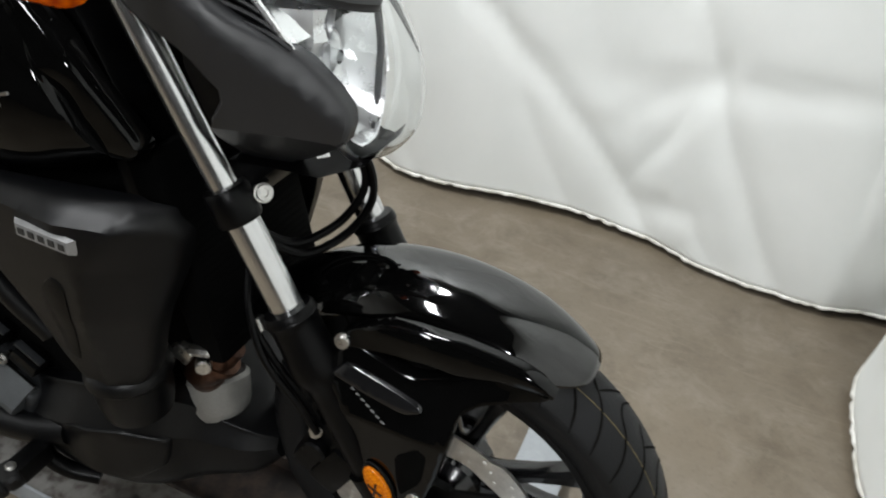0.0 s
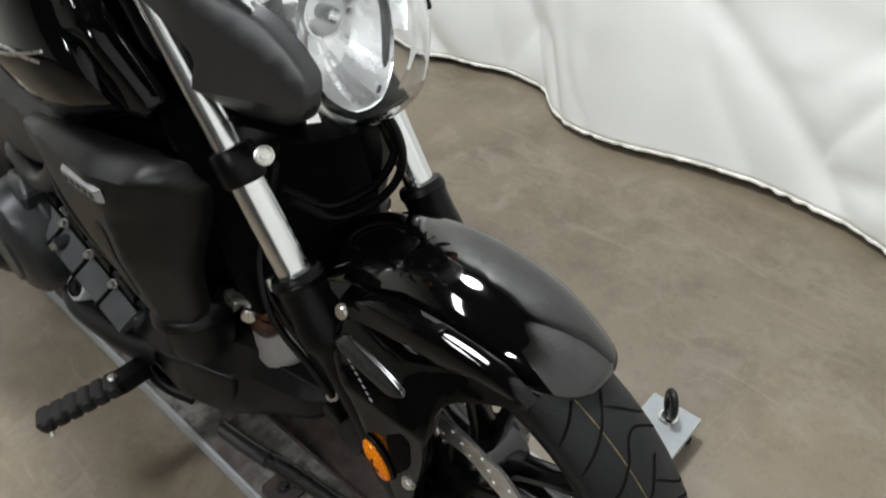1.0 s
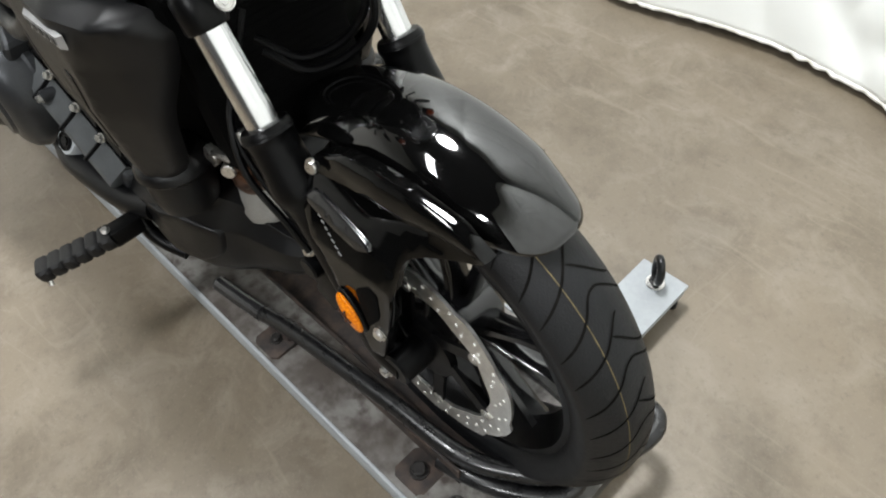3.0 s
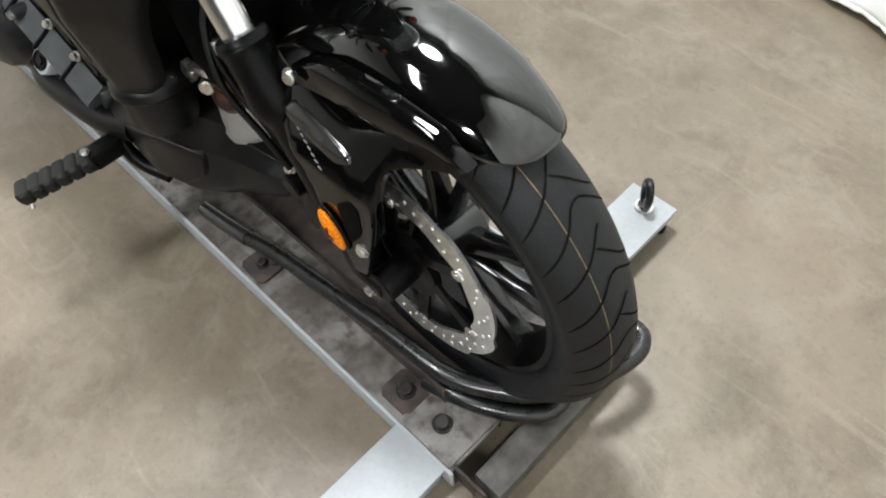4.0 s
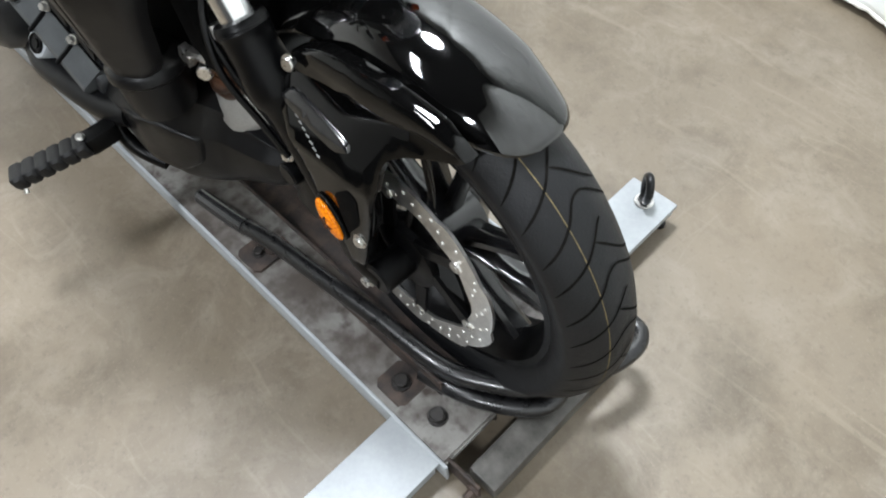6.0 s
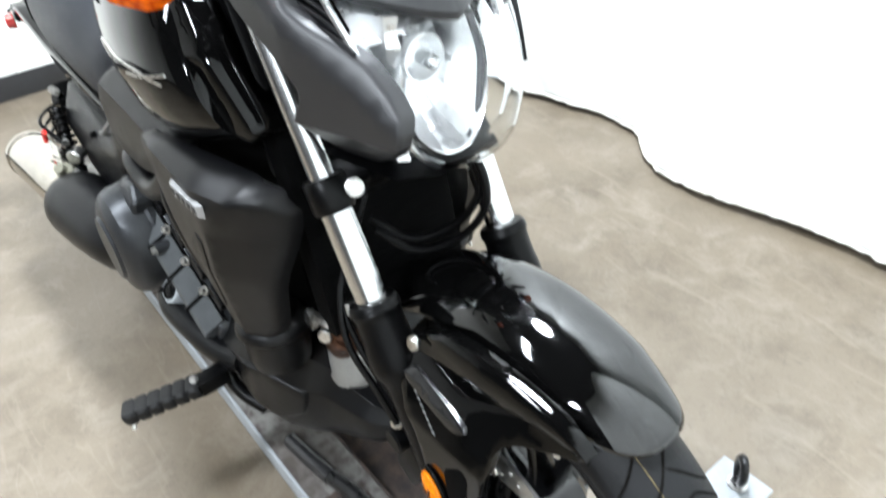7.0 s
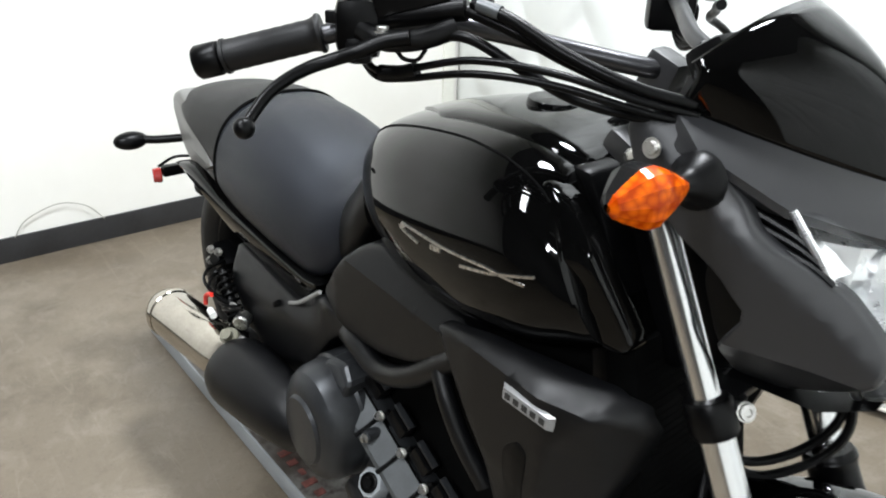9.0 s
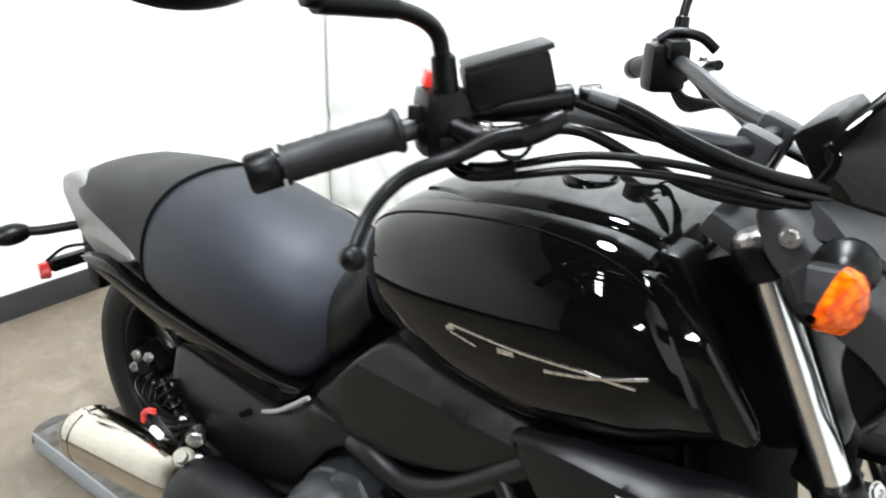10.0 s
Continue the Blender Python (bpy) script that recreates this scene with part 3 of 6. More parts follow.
for s in (-1, 1):
    bm = bm_new()
    add_box(bm, (0.222, -0.01 + s * 0.176, 0.04), (0.075, 0.006, 0.05), 0.002)
    part("roller_bracket", bm, RUSTY, stand)
    bm = bm_new()
    add_cyl(bm, (0.25, -0.01 + s * 0.172, 0.043), (0.25, -0.01 + s * 0.198, 0.043), 0.008, segs=6)
    add_cyl(bm, (0.25, -0.01 + s * 0.179, 0.043), (0.25, -0.01 + s * 0.184, 0.043), 0.013, segs=16)
    part("roller_bolt", bm, RUSTY, stand)


def bolt(parent, c, r, h, m, hexed=True, name="bolt", d=(0, 0, 1)):
    d = Vector(d).normalized()
    bm = bm_new()
    c = Vector(c)
    add_cyl(bm, c, c + d * h * 0.3, r * 1.35, segs=18)
    add_cyl(bm, c + d * h * 0.3, c + d * h, r, segs=6 if hexed else 16, bevel=r * 0.15)
    return part(name, bm, m, parent)


BOLTM = mat("dark_bolt", (0.03, 0.028, 0.027), 0.4, metal=0.6, vary=0.3, scale=120)
for s in (-1, 1):
    for bx, by, br in [(0.132, 0.151, 0.0125), (0.046, 0.151, 0.0125), (-0.342, 0.158, 0.009)]:
        bm = bm_new()
        if bx < 0.1:
            add_panel(bm, [(bx - 0.035, s * by - 0.032), (bx + 0.035, s * by - 0.032), (bx + 0.035, s * by + 0.032), (bx - 0.035, s * by + 0.032)], lambda x, z: 0.0, 0.006, 0.0015, 1)
            bmesh.ops.transform(bm, matrix=Matrix(((1, 0, 0, 0), (0, 0, 1, 0), (0, -1, 0, RAIL_Z + 0.007), (0, 0, 0, 1))), verts=bm.verts)
            part("bracket", bm, RUSTY, stand)
        else:
            bm.free()
        bolt(stand, (bx, s * by, RAIL_Z + 0.006), br, br * 1.3, BOLTM, False)
    for bx in (-0.2, -0.03):
        bolt(stand, (bx, s * 0.105, RAIL_Z), 0.007, 0.012, COPPER)
# the hoop: tube ends behind, bends round the tyre in front
HOOP = mat("hoop_black_enamel", (0.005, 0.005, 0.0055), 0.30, coat=0.15, vary=0.3, scale=60, rough_vary=0.08)
right = [(-0.535, -0.158, 0.075), (-0.42, -0.150, 0.088), (-0.33, -0.135, 0.098), (-0.19, -0.124, 0.11), (-0.05, -0.112, 0.118), (0.056, -0.106, 0.122)]
front = [(0.11, -0.096, 0.122), (0.162, -0.071, 0.122), (0.22, -0.030, 0.124), (0.268, 0.040, 0.126), (0.293, 0.108, 0.128), (0.291, 0.152, 0.128), (0.258, 0.168, 0.126)]
bm = bm_new()
add_tube(bm, right + front + [(0.15, 0.140, 0.122), (-0.05, 0.13, 0.115), (-0.33, 0.14, 0.098), (-0.535, 0.158, 0.075)], 0.0155, segs=14, steps=7)
part("wheel_hoop", bm, HOOP, stand, "bent black tube round the front tyre")
bm = bm_new()
add_tube(bm, [(0.06, -0.115, 0.075), (0.10, -0.108, 0.08), (0.16, -0.088, 0.082), (0.215, -0.055, 0.082), (0.248, -0.02, 0.085), (0.25, 0.015, 0.1), (0.235, 0.03, 0.118)], 0.0155, segs=14)
part("lower_hoop", bm, HOOP, stand)
for s in (-1, 1):
    bm = bm_new()
    add_tube(bm, [(-0.30, s * 0.132, 0.10), (-0.32, s * 0.135, 0.08), (-0.335, s * 0.14, 0.062)], 0.011, segs=10)
    add_box(bm, (-0.1, s * 0.118, 0.085), (0.42, 0.006, 0.05), 0.002)
    part("hoop_support", bm, RUSTY, stand)
    bm = bm_new()
    add_tube(bm, [(-0.53, s * 0.1577, 0.0755), (-0.46, s * 0.153, 0.084), (-0.39, s * 0.146, 0.0925)], 0.0163, segs=14)
    part("tube_sleeve", bm, mat("polished_sleeve", (0.05, 0.05, 0.052), 0.16, metal=0.7), stand)
# printed red marks on the rail, unreadable
for i in range(7):
    bm = bm_new()
    add_box(bm, (-1.26 + i * 0.042, -0.160 - 0.003 * (i % 2), RAIL_Z + 0.0015), (0.020, 0.034 - 0.010 * (i % 3), 0.002), 0.0)
    part("printed_mark", bm, mat("faded_red_print", (0.17, 0.055, 0.045), 0.5, vary=0.6, scale=60) if i == 0 else bpy.data.materials["faded_red_print"], stand)


# ---- the motorcycle ----
bike = thing("motorcycle", "black naked motorcycle with chrome forks standing on a dolly", "motorcycle")
AX, AZ = 0.02, 0.345          # front axle
RX, RZ = -1.565, 0.361         # rear axle
FY = 0.1155                   # half distance of the fork legs


def fork_at(z):
    return -0.187 - (z - 0.666) * 0.513


def wheel(name, cx, cz, radius, half, rim_r, parent, grooves=True):
    ob = part_empty(name, parent)
    shoulder = radius - 0.040
    # tyre
    prof = []
    for i in range(21):
        a = -1 + 2 * i / 20
        prof.append((radius - (radius - shoulder) * abs(a) ** 2.3, a * half))
    prof += [(rim_r + 0.030, half * 0.99), (rim_r + 0.010, half * 0.86), (rim_r, half * 0.74)]
    prof = [(rim_r, -half * 0.74), (rim_r + 0.010, -half * 0.86), (rim_r + 0.030, -half * 0.99)] + prof
    bm = bm_new()
    add_lathe(bm, (cx, 0, cz), (0, 1, 0), prof, 96, closed=True)
    part("tyre", bm, RUBBER, ob, angle=60)

    def on_tyre(a, y, up=0.0006):
        r = radius - (radius - shoulder) * abs(y / half) ** 2.3 + up
        return Vector((cx + r * math.cos(a), y, cz + r * math.sin(a)))

    if grooves:
        bm = bm_new()
        gold = bm_new()
        # curved cuts that run from one shoulder over the crown, every second one hooked at the far shoulder
        hooked = [[(-7.0, -0.060), (-4.0, -0.042), (0, -0.0225), (3.4, -0.0085), (4.4, 0.004), (3.6, 0.016), (-0.2, 0.043), (-2.4, 0.057)]]
        looped = [[(-6.2, -0.060), (-3.0, -0.040), (0, -0.0225), (3.3, -0.006), (5.6, 0.006), (6.4, 0.0135)], [(2.6, -0.007), (0.8, 0.004), (-3.0, 0.026), (-5.6, 0.046)]]
        for k in range(40):
            for cut_line in (hooked if k % 2 else looped):
                pts = spline([Vector((radians(9.0 * k + a), y * half / 0.062, 0)) for a, y in cut_line], 6)
                prev = None
                for i, p in enumerate(pts):
                    w = 0.0016 * min(1.0, 0.35 + 0.25 * min(i, len(pts) - 1 - i))
                    d = pts[min(i + 1, len(pts) - 1)] - pts[max(i - 1, 0)]
                    d = Vector((d.x * radius, d.y)).normalized()
                    u = Vector((-d.y / radius, d.x)) * w
                    pair = (bm.verts.new(on_tyre(p.x + u.x, p.y + u.y)), bm.verts.new(on_tyre(p.x - u.x, p.y - u.y)))
                    if prev:
                        bm.faces.new((prev[0], prev[1], pair[1], pair[0]))
                    prev = pair
        # the cuts are flat strips on the rubber, their shade put into the colour
        part("tread_groove", bm, GROOVE, ob)
        prev = None
        for i in range(97):
            a = 2 * math.pi * i / 96
            pair = (gold.verts.new(on_tyre(a, -0.0258, 0.0004)), gold.verts.new(on_tyre(a, -0.0246, 0.0004)))
            if prev:
                gold.faces.new((prev[0], prev[1], pair[1], pair[0]))
            prev = pair
        part("mould_line", gold, GOLDLINE, ob)
    # rim
    bm = bm_new()
    w = half * 0.74
    add_lathe(bm, (cx, 0, cz), (0, 1, 0), [(rim_r + 0.002, -w), (rim_r + 0.002, -w + 0.006), (rim_r - 0.014, -w + 0.02), (rim_r - 0.03, 0), (rim_r - 0.014, w - 0.02), (rim_r + 0.002, w - 0.006), (rim_r + 0.002, w), (rim_r - 0.010, w), (rim_r - 0.024, w - 0.02), (rim_r - 0.036, 0), (rim_r - 0.024, -w + 0.02), (rim_r - 0.010, -w)], 72, closed=True)
    part("rim", bm, DARK, ob)
    for k in range(5):
        bm = bm_new()
        for s in (-1, 1):
            a, b = 2 * math.pi * k / 5 + 0.25 + s * 0.10, 2 * math.pi * k / 5 + 0.25 + s * 0.24
            p0, p1 = Vector((cx + 0.035 * math.cos(a), 0, cz + 0.035 * math.sin(a))), Vector((cx + (rim_r - 0.025) * math.cos(b), 0, cz + (rim_r - 0.025) * math.sin(b)))
            d = (p1 - p0).normalized()
            n = Vector((-d.z, 0, d.x))
            rings = []
            for t, wd, th in ((0, 0.013, 0.026), (0.25, 0.010, 0.019), (0.6, 0.0095, 0.016), (0.85, 0.012, 0.018), (1, 0.017, 0.020)):
                p = p0.lerp(p1, t)
                rings.append([p + n * x + Vector((0, y, 0)) for x, y in ((-wd, -th * 0.6), (-wd * 0.5, -th), (wd * 0.5, -th), (wd, -th * 0.6), (wd, th * 0.6), (wd * 0.5, th), (-wd * 0.5, th), (-wd, th * 0.6))])
            add_loft(bm, rings)
        part("spoke", bm, WHEELM, ob)
    bm = bm_new()
    add_lathe(bm, (cx, 0, cz), (0, 1, 0), [(0.0, -0.062), (0.028, -0.062), (0.034, -0.05), (0.05, -0.035), (0.05, 0.035), (0.034, 0.05), (0.028, 0.062), (0.0, 0.062)], 32)
    part("hub", bm, WHEELM, ob)
    return ob, on_tyre


def part_empty(name, parent, label=""):
    ob = new(name)
    ob.empty_display_size = 0.05
    ob.parent = parent
    if label:
        ob["label"] = label
    return ob


WHEELM = mat("black_cast_wheel", (0.006, 0.006, 0.0066), 0.16, spec=0.65, vary=0.2, scale=30, rough_vary=0.05)
fw, _ = wheel("front_wheel", AX, AZ, 0.312, 0.062, 0.232, bike)
rw, _ = wheel("rear_wheel", RX, RZ, 0.334, 0.087, 0.232, bike, grooves=False)
# wave disc with drilled holes, floating buttons and dark carrier
bm = bm_new()
N = 180
DY = -0.080
outer, inner = [], []
for i in range(N):
    a = 2 * math.pi * i / N
    w = (a * 10 / (2 * math.pi) + 0.35) % 1.0
    outer.append((0.1695 - 0.0065 * min(1.0, w / 0.12) if w < 0.12 else 0.163 + 0.0065 * min(1.0, (w - 0.12) / 0.75), a))
    inner.append((0.126 + 0.002 * math.sin(a * 10 + 1.2), a))
ro = [[Vector((AX + r * math.cos(a), y, AZ + r * math.sin(a))) for r, a in ring] for ring, y in ((outer, DY - 0.0022), (outer, DY + 0.0022), (inner, DY + 0.0022), (inner, DY - 0.0022), (outer, DY - 0.0022))]
add_loft(bm, ro, cap=False)
bmesh.ops.remove_doubles(bm, verts=bm.verts, dist=1e-6)
part("brake_disc", bm, DISC, fw, "steel wave brake disc with drilled holes")
# pale thin discs laid on the face mark the drilled holes
bm = bm_new()
for i in range(60):
    a = 2 * math.pi * i / 60
    r = (0.137, 0.147, 0.156)[i % 3]
    p = Vector((AX + r * math.cos(a), DY - 0.0024, AZ + r * math.sin(a)))
    add_cyl(bm, p, p + Vector((0, -0.0006, 0)), 0.0024, segs=10)
part("drilled_holes", bm, mat("pale_hole_disc", (0.80, 0.79, 0.76), 0.55, metal=0.2), fw)
for k in range(6):
    a = 2 * math.pi * k / 6 + 0.66
    c = Vector((AX + 0.129 * math.cos(a), DY, AZ + 0.129 * math.sin(a)))
    bm = bm_new()
    add_cyl(bm, c + Vector((0, -0.005, 0)), c + Vector((0, 0.003, 0)), 0.0095, segs=16, bevel=0.001)
    add_cyl(bm, c + Vector((0, -0.0056, 0)), c + Vector((0, -0.005, 0)), 0.005, segs=12)
    part("disc_button", bm, STEEL, fw)
    bm = bm_new()
    d = Vector((math.cos(a), 0, math.sin(a)))
    n = Vector((-d.z, 0, d.x))
    h = Vector((AX, DY, AZ))
    rings = []
    for r, w in ((0.05, 0.012), (0.09, 0.010), (0.128, 0.012)):
        p = h + d * r + n * (0.02 * (0.128 - r) / 0.08)
        rings.append([p + n * x + Vector((0, y, 0)) for x, y in ((-w, -0.003), (w, -0.003), (w, 0.003), (-w, 0.003))])
    add_loft(bm, rings)
    part("disc_carrier", bm, DARK, fw)
bm = bm_new()
add_lathe(bm, (AX, 0, AZ), (0, 1, 0), [(0.0, -0.086), (0.045, -0.086), (0.056, -0.083), (0.056, -0.07), (0.0, -0.07)], 32)
part("disc_hub", bm, DARK, fw)

# forks
for s in (-1, 1):
    fork = part_empty("fork_leg", bike)
    fork.location.x = 0.0 if s < 0 else -0.010
    y = s * FY
    bm = bm_new()
    add_cyl(bm, (fork_at(0.60), y, 0.60), (fork_at(0.785), y, 0.785), 0.0212, segs=40)
    add_cyl(bm, (fork_at(0.785), y, 0.785), (fork_at(1.05), y, 1.05), 0.0172, segs=40)
    part("fork_tube", bm, CHROME, fork, "bright hard-chrome fork tube")
    d = Vector((0.513, 0, -1)).normalized()
    p = Vector((fork_at(0.660), y, 0.660))
    bm = bm_new()
    add_lathe(bm, p, d, [(0.0215, 0.0), (0.027, -0.001), (0.0325, 0.004), (0.0345, 0.010), (0.0325, 0.015), (0.0315, 0.022), (0.032, 0.05), (0.034, 0.066), (0.035, 0.085), (0.033, 0.098), (0.027, 0.110), (0.0245, 0.13), (0.0245, 0.30), (0.024, 0.34), (0.020, 0.36), (0.0, 0.365)], 32)
    part("slider", bm, DARK, fork, "matte black fork slider")
    bm = bm_new()
    add_lathe(bm, p + d * -0.002, d, [(0.0216, 0.0), (0.0305, 0.0), (0.0335, 0.005), (0.034, 0.009), (0.030, 0.011), (0.0216, 0.011)], 32)
    part("dust_seal", bm, DARK, fork)
    # axle lug
    bm = bm_new()
    add_tube(bm, [(fork_at(0.43), y, 0.43), (fork_at(0.385) + 0.004, y, 0.385), (-0.018, y, 0.345), (AX + 0.004, y, AZ - 0.006)], (0.031, 0.026), segs=16)
    add_cyl(bm, (AX, y - s * 0.035, AZ), (AX, y + s * 0.022, AZ), 0.025, segs=24, bevel=0.003)
    part("axle_lug", bm, DARK, fork)
    bolt(fork, (0.0, y + s * 0.021, 0.325), 0.0085, 0.010, STEEL, False, "pinch_bolt", (0, s, 0))
    # clamps
    q = Vector((fork_at(0.79), y, 0.79))
    bm = bm_new()
    add_lathe(bm, q, d, [(0.0214, -0.022), (0.025, -0.022), (0.0275, -0.018), (0.0275, 0.018), (0.025, 0.022), (0.0214, 0.022)], 32)
    add_box(bm, q + Vector((-0.006, -s * 0.034, 0.0)), (0.030, 0.042, 0.036), 0.006, Matrix.Rotation(radians(26.6), 4, "Y"))
    part("lower_clamp", bm, DARK, fork)
    q = Vector((fork_at(1.045), y, 1.045))
    bm = bm_new()
    add_lathe(bm, q, d, [(0.0, -0.026), (0.016, -0.026), (0.0215, -0.022), (0.0225, -0.016), (0.0225, -0.012)], 24)
    part("fork_cap", bm, STEEL, fork)
    bm = bm_new()
    add_lathe(bm, q, d, [(0.0214, -0.014), (0.027, -0.014), (0.029, -0.01), (0.0285, 0.022), (0.026, 0.026), (0.0214, 0.026)], 24)
    part("upper_clamp", bm, DARK, fork)
for s in (-1, 1):
    c = Vector((-0.228, s * 0.092, 0.800))
    bm = bm_new()
    dd = Vector((0.80, s * 0.45, 0.45)).normalized()
    add_cyl(bm, c - dd * 0.02, c + dd * 0.006, 0.009, segs=20)
    add_lathe(bm, c + dd * 0.006, dd, [(0.0, 0.003), (0.0045, 0.003), (0.005, 0.006), (0.009, 0.0055), (0.0098, 0.002), (0.0118, 0.0015), (0.0118, 0.0), (0.0, 0.0)], 24)
    part("clamp_bolt", bm, STEEL, bike, "zinc bolt with a washer")
bm = bm_new()
add_box(bm, (-0.275, 0, 0.795), (0.055, 0.20, 0.05), 0.01, Matrix.Rotation(radians(26.6), 4, "Y"))
part("steering_bridge", bm, DARK, bike)
bm = bm_new()
add_box(bm, (-0.415, 0, 1.05), (0.07, 0.23, 0.03), 0.01, Matrix.Rotation(radians(26.6), 4, "Y"))
part("top_bridge", bm, SATIN, bike)
bm = bm_new()
add_box(bm, (-0.355, 0, 0.915), (0.10, 0.150, 0.25), 0.02, Matrix.Rotation(radians(-26.6), 4, "Y"))
part("steering_head", bm, DARK, bike)

# front mudguard: a crowned arc that closes on the tyre towards its blunt nose
fender = part_empty("front_mudguard", bike, "gloss black front mudguard")
bm = bm_new()
rings = []
for i in range(61):
    e = i / 60
    a = radians(59.9 + (146 - 59.9) * e)
    nose = max(0.0, 1 - e / 0.2)
    ring = []
    for k in range(33):
        v = -1 + 2 * k / 32
        r = 0.329 + 0.067 * e - 0.045 * abs(v) ** 2.05 - 0.003 * nose ** 2
        aa = a + 0.46 * nose * abs(v) ** 3
        ring.append(Vector((AX + r * math.cos(aa), 0.008 + 0.0772 * math.sin(v * 1.35) / math.sin(1.35), AZ + r * math.sin(aa))))
    rings.append(ring)
add_loft(bm, rings, cap=False, closed=False)
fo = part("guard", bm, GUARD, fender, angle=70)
so = fo.modifiers.new("thickness", "SOLIDIFY")
so.thickness, so.offset = 0.004, -1
# forked mudguard arm beside the wheel: an upper arm and a lower leg round a three-cornered gap


def arm_face(x, z):
    return -0.098 - 0.55 * min(max(0.64 - z, 0), 0.085) + 0.08 * max(0, x)


for s in (-1,):
    arm = part_empty("mudguard_arm", fender)
    bm = bm_new()
    add_panel(bm, [(-0.118, 0.640), (-0.094, 0.658), (-0.062, 0.673), (-0.017, 0.678), (0.033, 0.678), (0.078, 0.674), (0.114, 0.670), (0.138, 0.660), (0.155, 0.647), (0.126, 0.646), (0.089, 0.645), (0.053, 0.637), (0.033, 0.636), (0.0, 0.637), (-0.048, 0.634), (-0.098, 0.627), (-0.117, 0.625)], lambda x, z: arm_face(x, z) - 0.004 + 0.5 * max(0, z - 0.662), 0.018, 0.005, 1, -s, 0.010)
    part("upper_arm", bm, GLOSS, arm, angle=30)
    bm = bm_new()
    add_panel(bm, [(-0.112, 0.634), (-0.092, 0.632), (-0.067, 0.627), (-0.036, 0.621), (-0.011, 0.618), (0.028, 0.631), (0.053, 0.640), (0.089, 0.649), (0.126, 0.650), (0.152, 0.645), (0.142, 0.635), (0.109, 0.625), (0.075, 0.611), (0.056, 0.598), (0.049, 0.578), (0.050, 0.555), (0.040, 0.494), (0.022, 0.425), (0.010, 0.375), (-0.018, 0.362), (-0.036, 0.418), (-0.058, 0.459), (-0.072, 0.519), (-0.098, 0.560), (-0.128, 0.588), (-0.122, 0.609)], arm_face, 0.018, 0.004, 1, -s, 0.010, [((-0.105, 0.555), (0.045, 0.555))])
    part("fork_cover", bm, GLOSS, arm, angle=30)
    bm = bm_new()
    add_panel(bm, [(-0.119, 0.593), (-0.098, 0.612), (-0.029, 0.602), (0.006, 0.595), (0.009, 0.587), (-0.012, 0.579), (-0.070, 0.585)], lambda x, z: arm_face(x, z) - 0.005, 0.008, 0.003, 1, -s, 0.008)
    part("cover_inlay", bm, mat("gloss_graphite", (0.006, 0.006, 0.0065), 0.16, spec=0.75, vary=0.1, scale=40), arm)
    # near-black plate laid on the cover paints the shade of its recess
    bm = bm_new()
    add_panel(bm, [(-0.016, 0.513), (0.012, 0.540), (0.026, 0.530), (0.022, 0.480), (-0.005, 0.440), (-0.012, 0.473)], lambda x, z: arm_face(x, z) - 0.0015, 0.004, 0.001, 1, -s)
    part("recess_shade", bm, PIT, arm)
    bolt(arm, (-0.112, s * 0.104, 0.630), 0.0085, 0.008, STEEL, False, "mudguard_bolt", (0.3, s, 0.3))
    bolt(arm, (0.014, s * 0.143, 0.440), 0.008, 0.007, STEEL, False, "cover_bolt", (0.1, s, 0.1))
    for k in range(7):
        bm = bm_new()
        add_box(bm, (-0.084 + 0.008 * k, s * (0.1292 + 0.0022 * k), 0.583 - 0.0037 * k), (0.0060, 0.0012, 0.0022), 0.0, Matrix.Rotation(radians(24), 4, "Y"))
        part("cover_mark", bm, BADGE, arm)
    # amber side reflector
    refl = part_empty("side_reflector", arm)
    bm = bm_new()
    mt = Matrix.Rotation(radians(-28), 4, "Y")
    add_ball(bm, (-0.034, s * 0.152, 0.450), (0.0165, 0.008, 0.034), 20, mt)
    part("reflector_lens", bm, AMBER2, refl, "oval amber reflector")
    bm = bm_new()
    add_ball(bm, (-0.034, s * 0.147, 0.450), (0.019, 0.0065, 0.038), 20, mt)
    add_cyl(bm, (-0.034, s * 0.147, 0.450), (-0.040, s * 0.115, 0.452), 0.012, segs=12)
    part("reflector_rim", bm, DARK, refl)
    bm = bm_new()
    for k in (-1, 1):
        add_box(bm, (-0.034, s * 0.1602, 0.450), (0.0026, 0.0030, 0.024), 0.0, Matrix.Rotation(radians(-28 + 34 * k), 4, "Y"))
    part("reflector_mark", bm, mat("dark_amber", (0.05, 0.015, 0.004), 0.4), refl)
# caliper and hose
bm = bm_new()
add_box(bm, (-0.135, -0.095, 0.42), (0.065, 0.06, 0.125), 0.014, Matrix.Rotation(radians(30), 4, "Y"))
add_box(bm, (-0.115, -0.118, 0.40), (0.05, 0.03, 0.09), 0.010, Matrix.Rotation(radians(30), 4, "Y"))
add_cyl(bm, (-0.14, -0.12, 0.44), (-0.14, -0.142, 0.44), 0.018, segs=20, bevel=0.003)
caliper = part("brake_caliper", bm, DARK, bike)
bolt(caliper, (-0.142, -0.127, 0.470), 0.007, 0.010, STEEL, True, "caliper_bolt", (0.2, -1, 0.3))
for off in (0, 0.012):
    bm = bm_new()
    add_tube(bm, [(-0.137, -0.120 - off, 0.475), (-0.160, -0.130 - off, 0.53), (-0.195, -0.142 - off, 0.60), (-0.224, -0.138, 0.655), (-0.247, -0.10, 0.70), (-0.262, -0.06, 0.76)], 0.005, segs=8)
    part("brake_hose", bm, DARK, bike)
bm = bm_new()
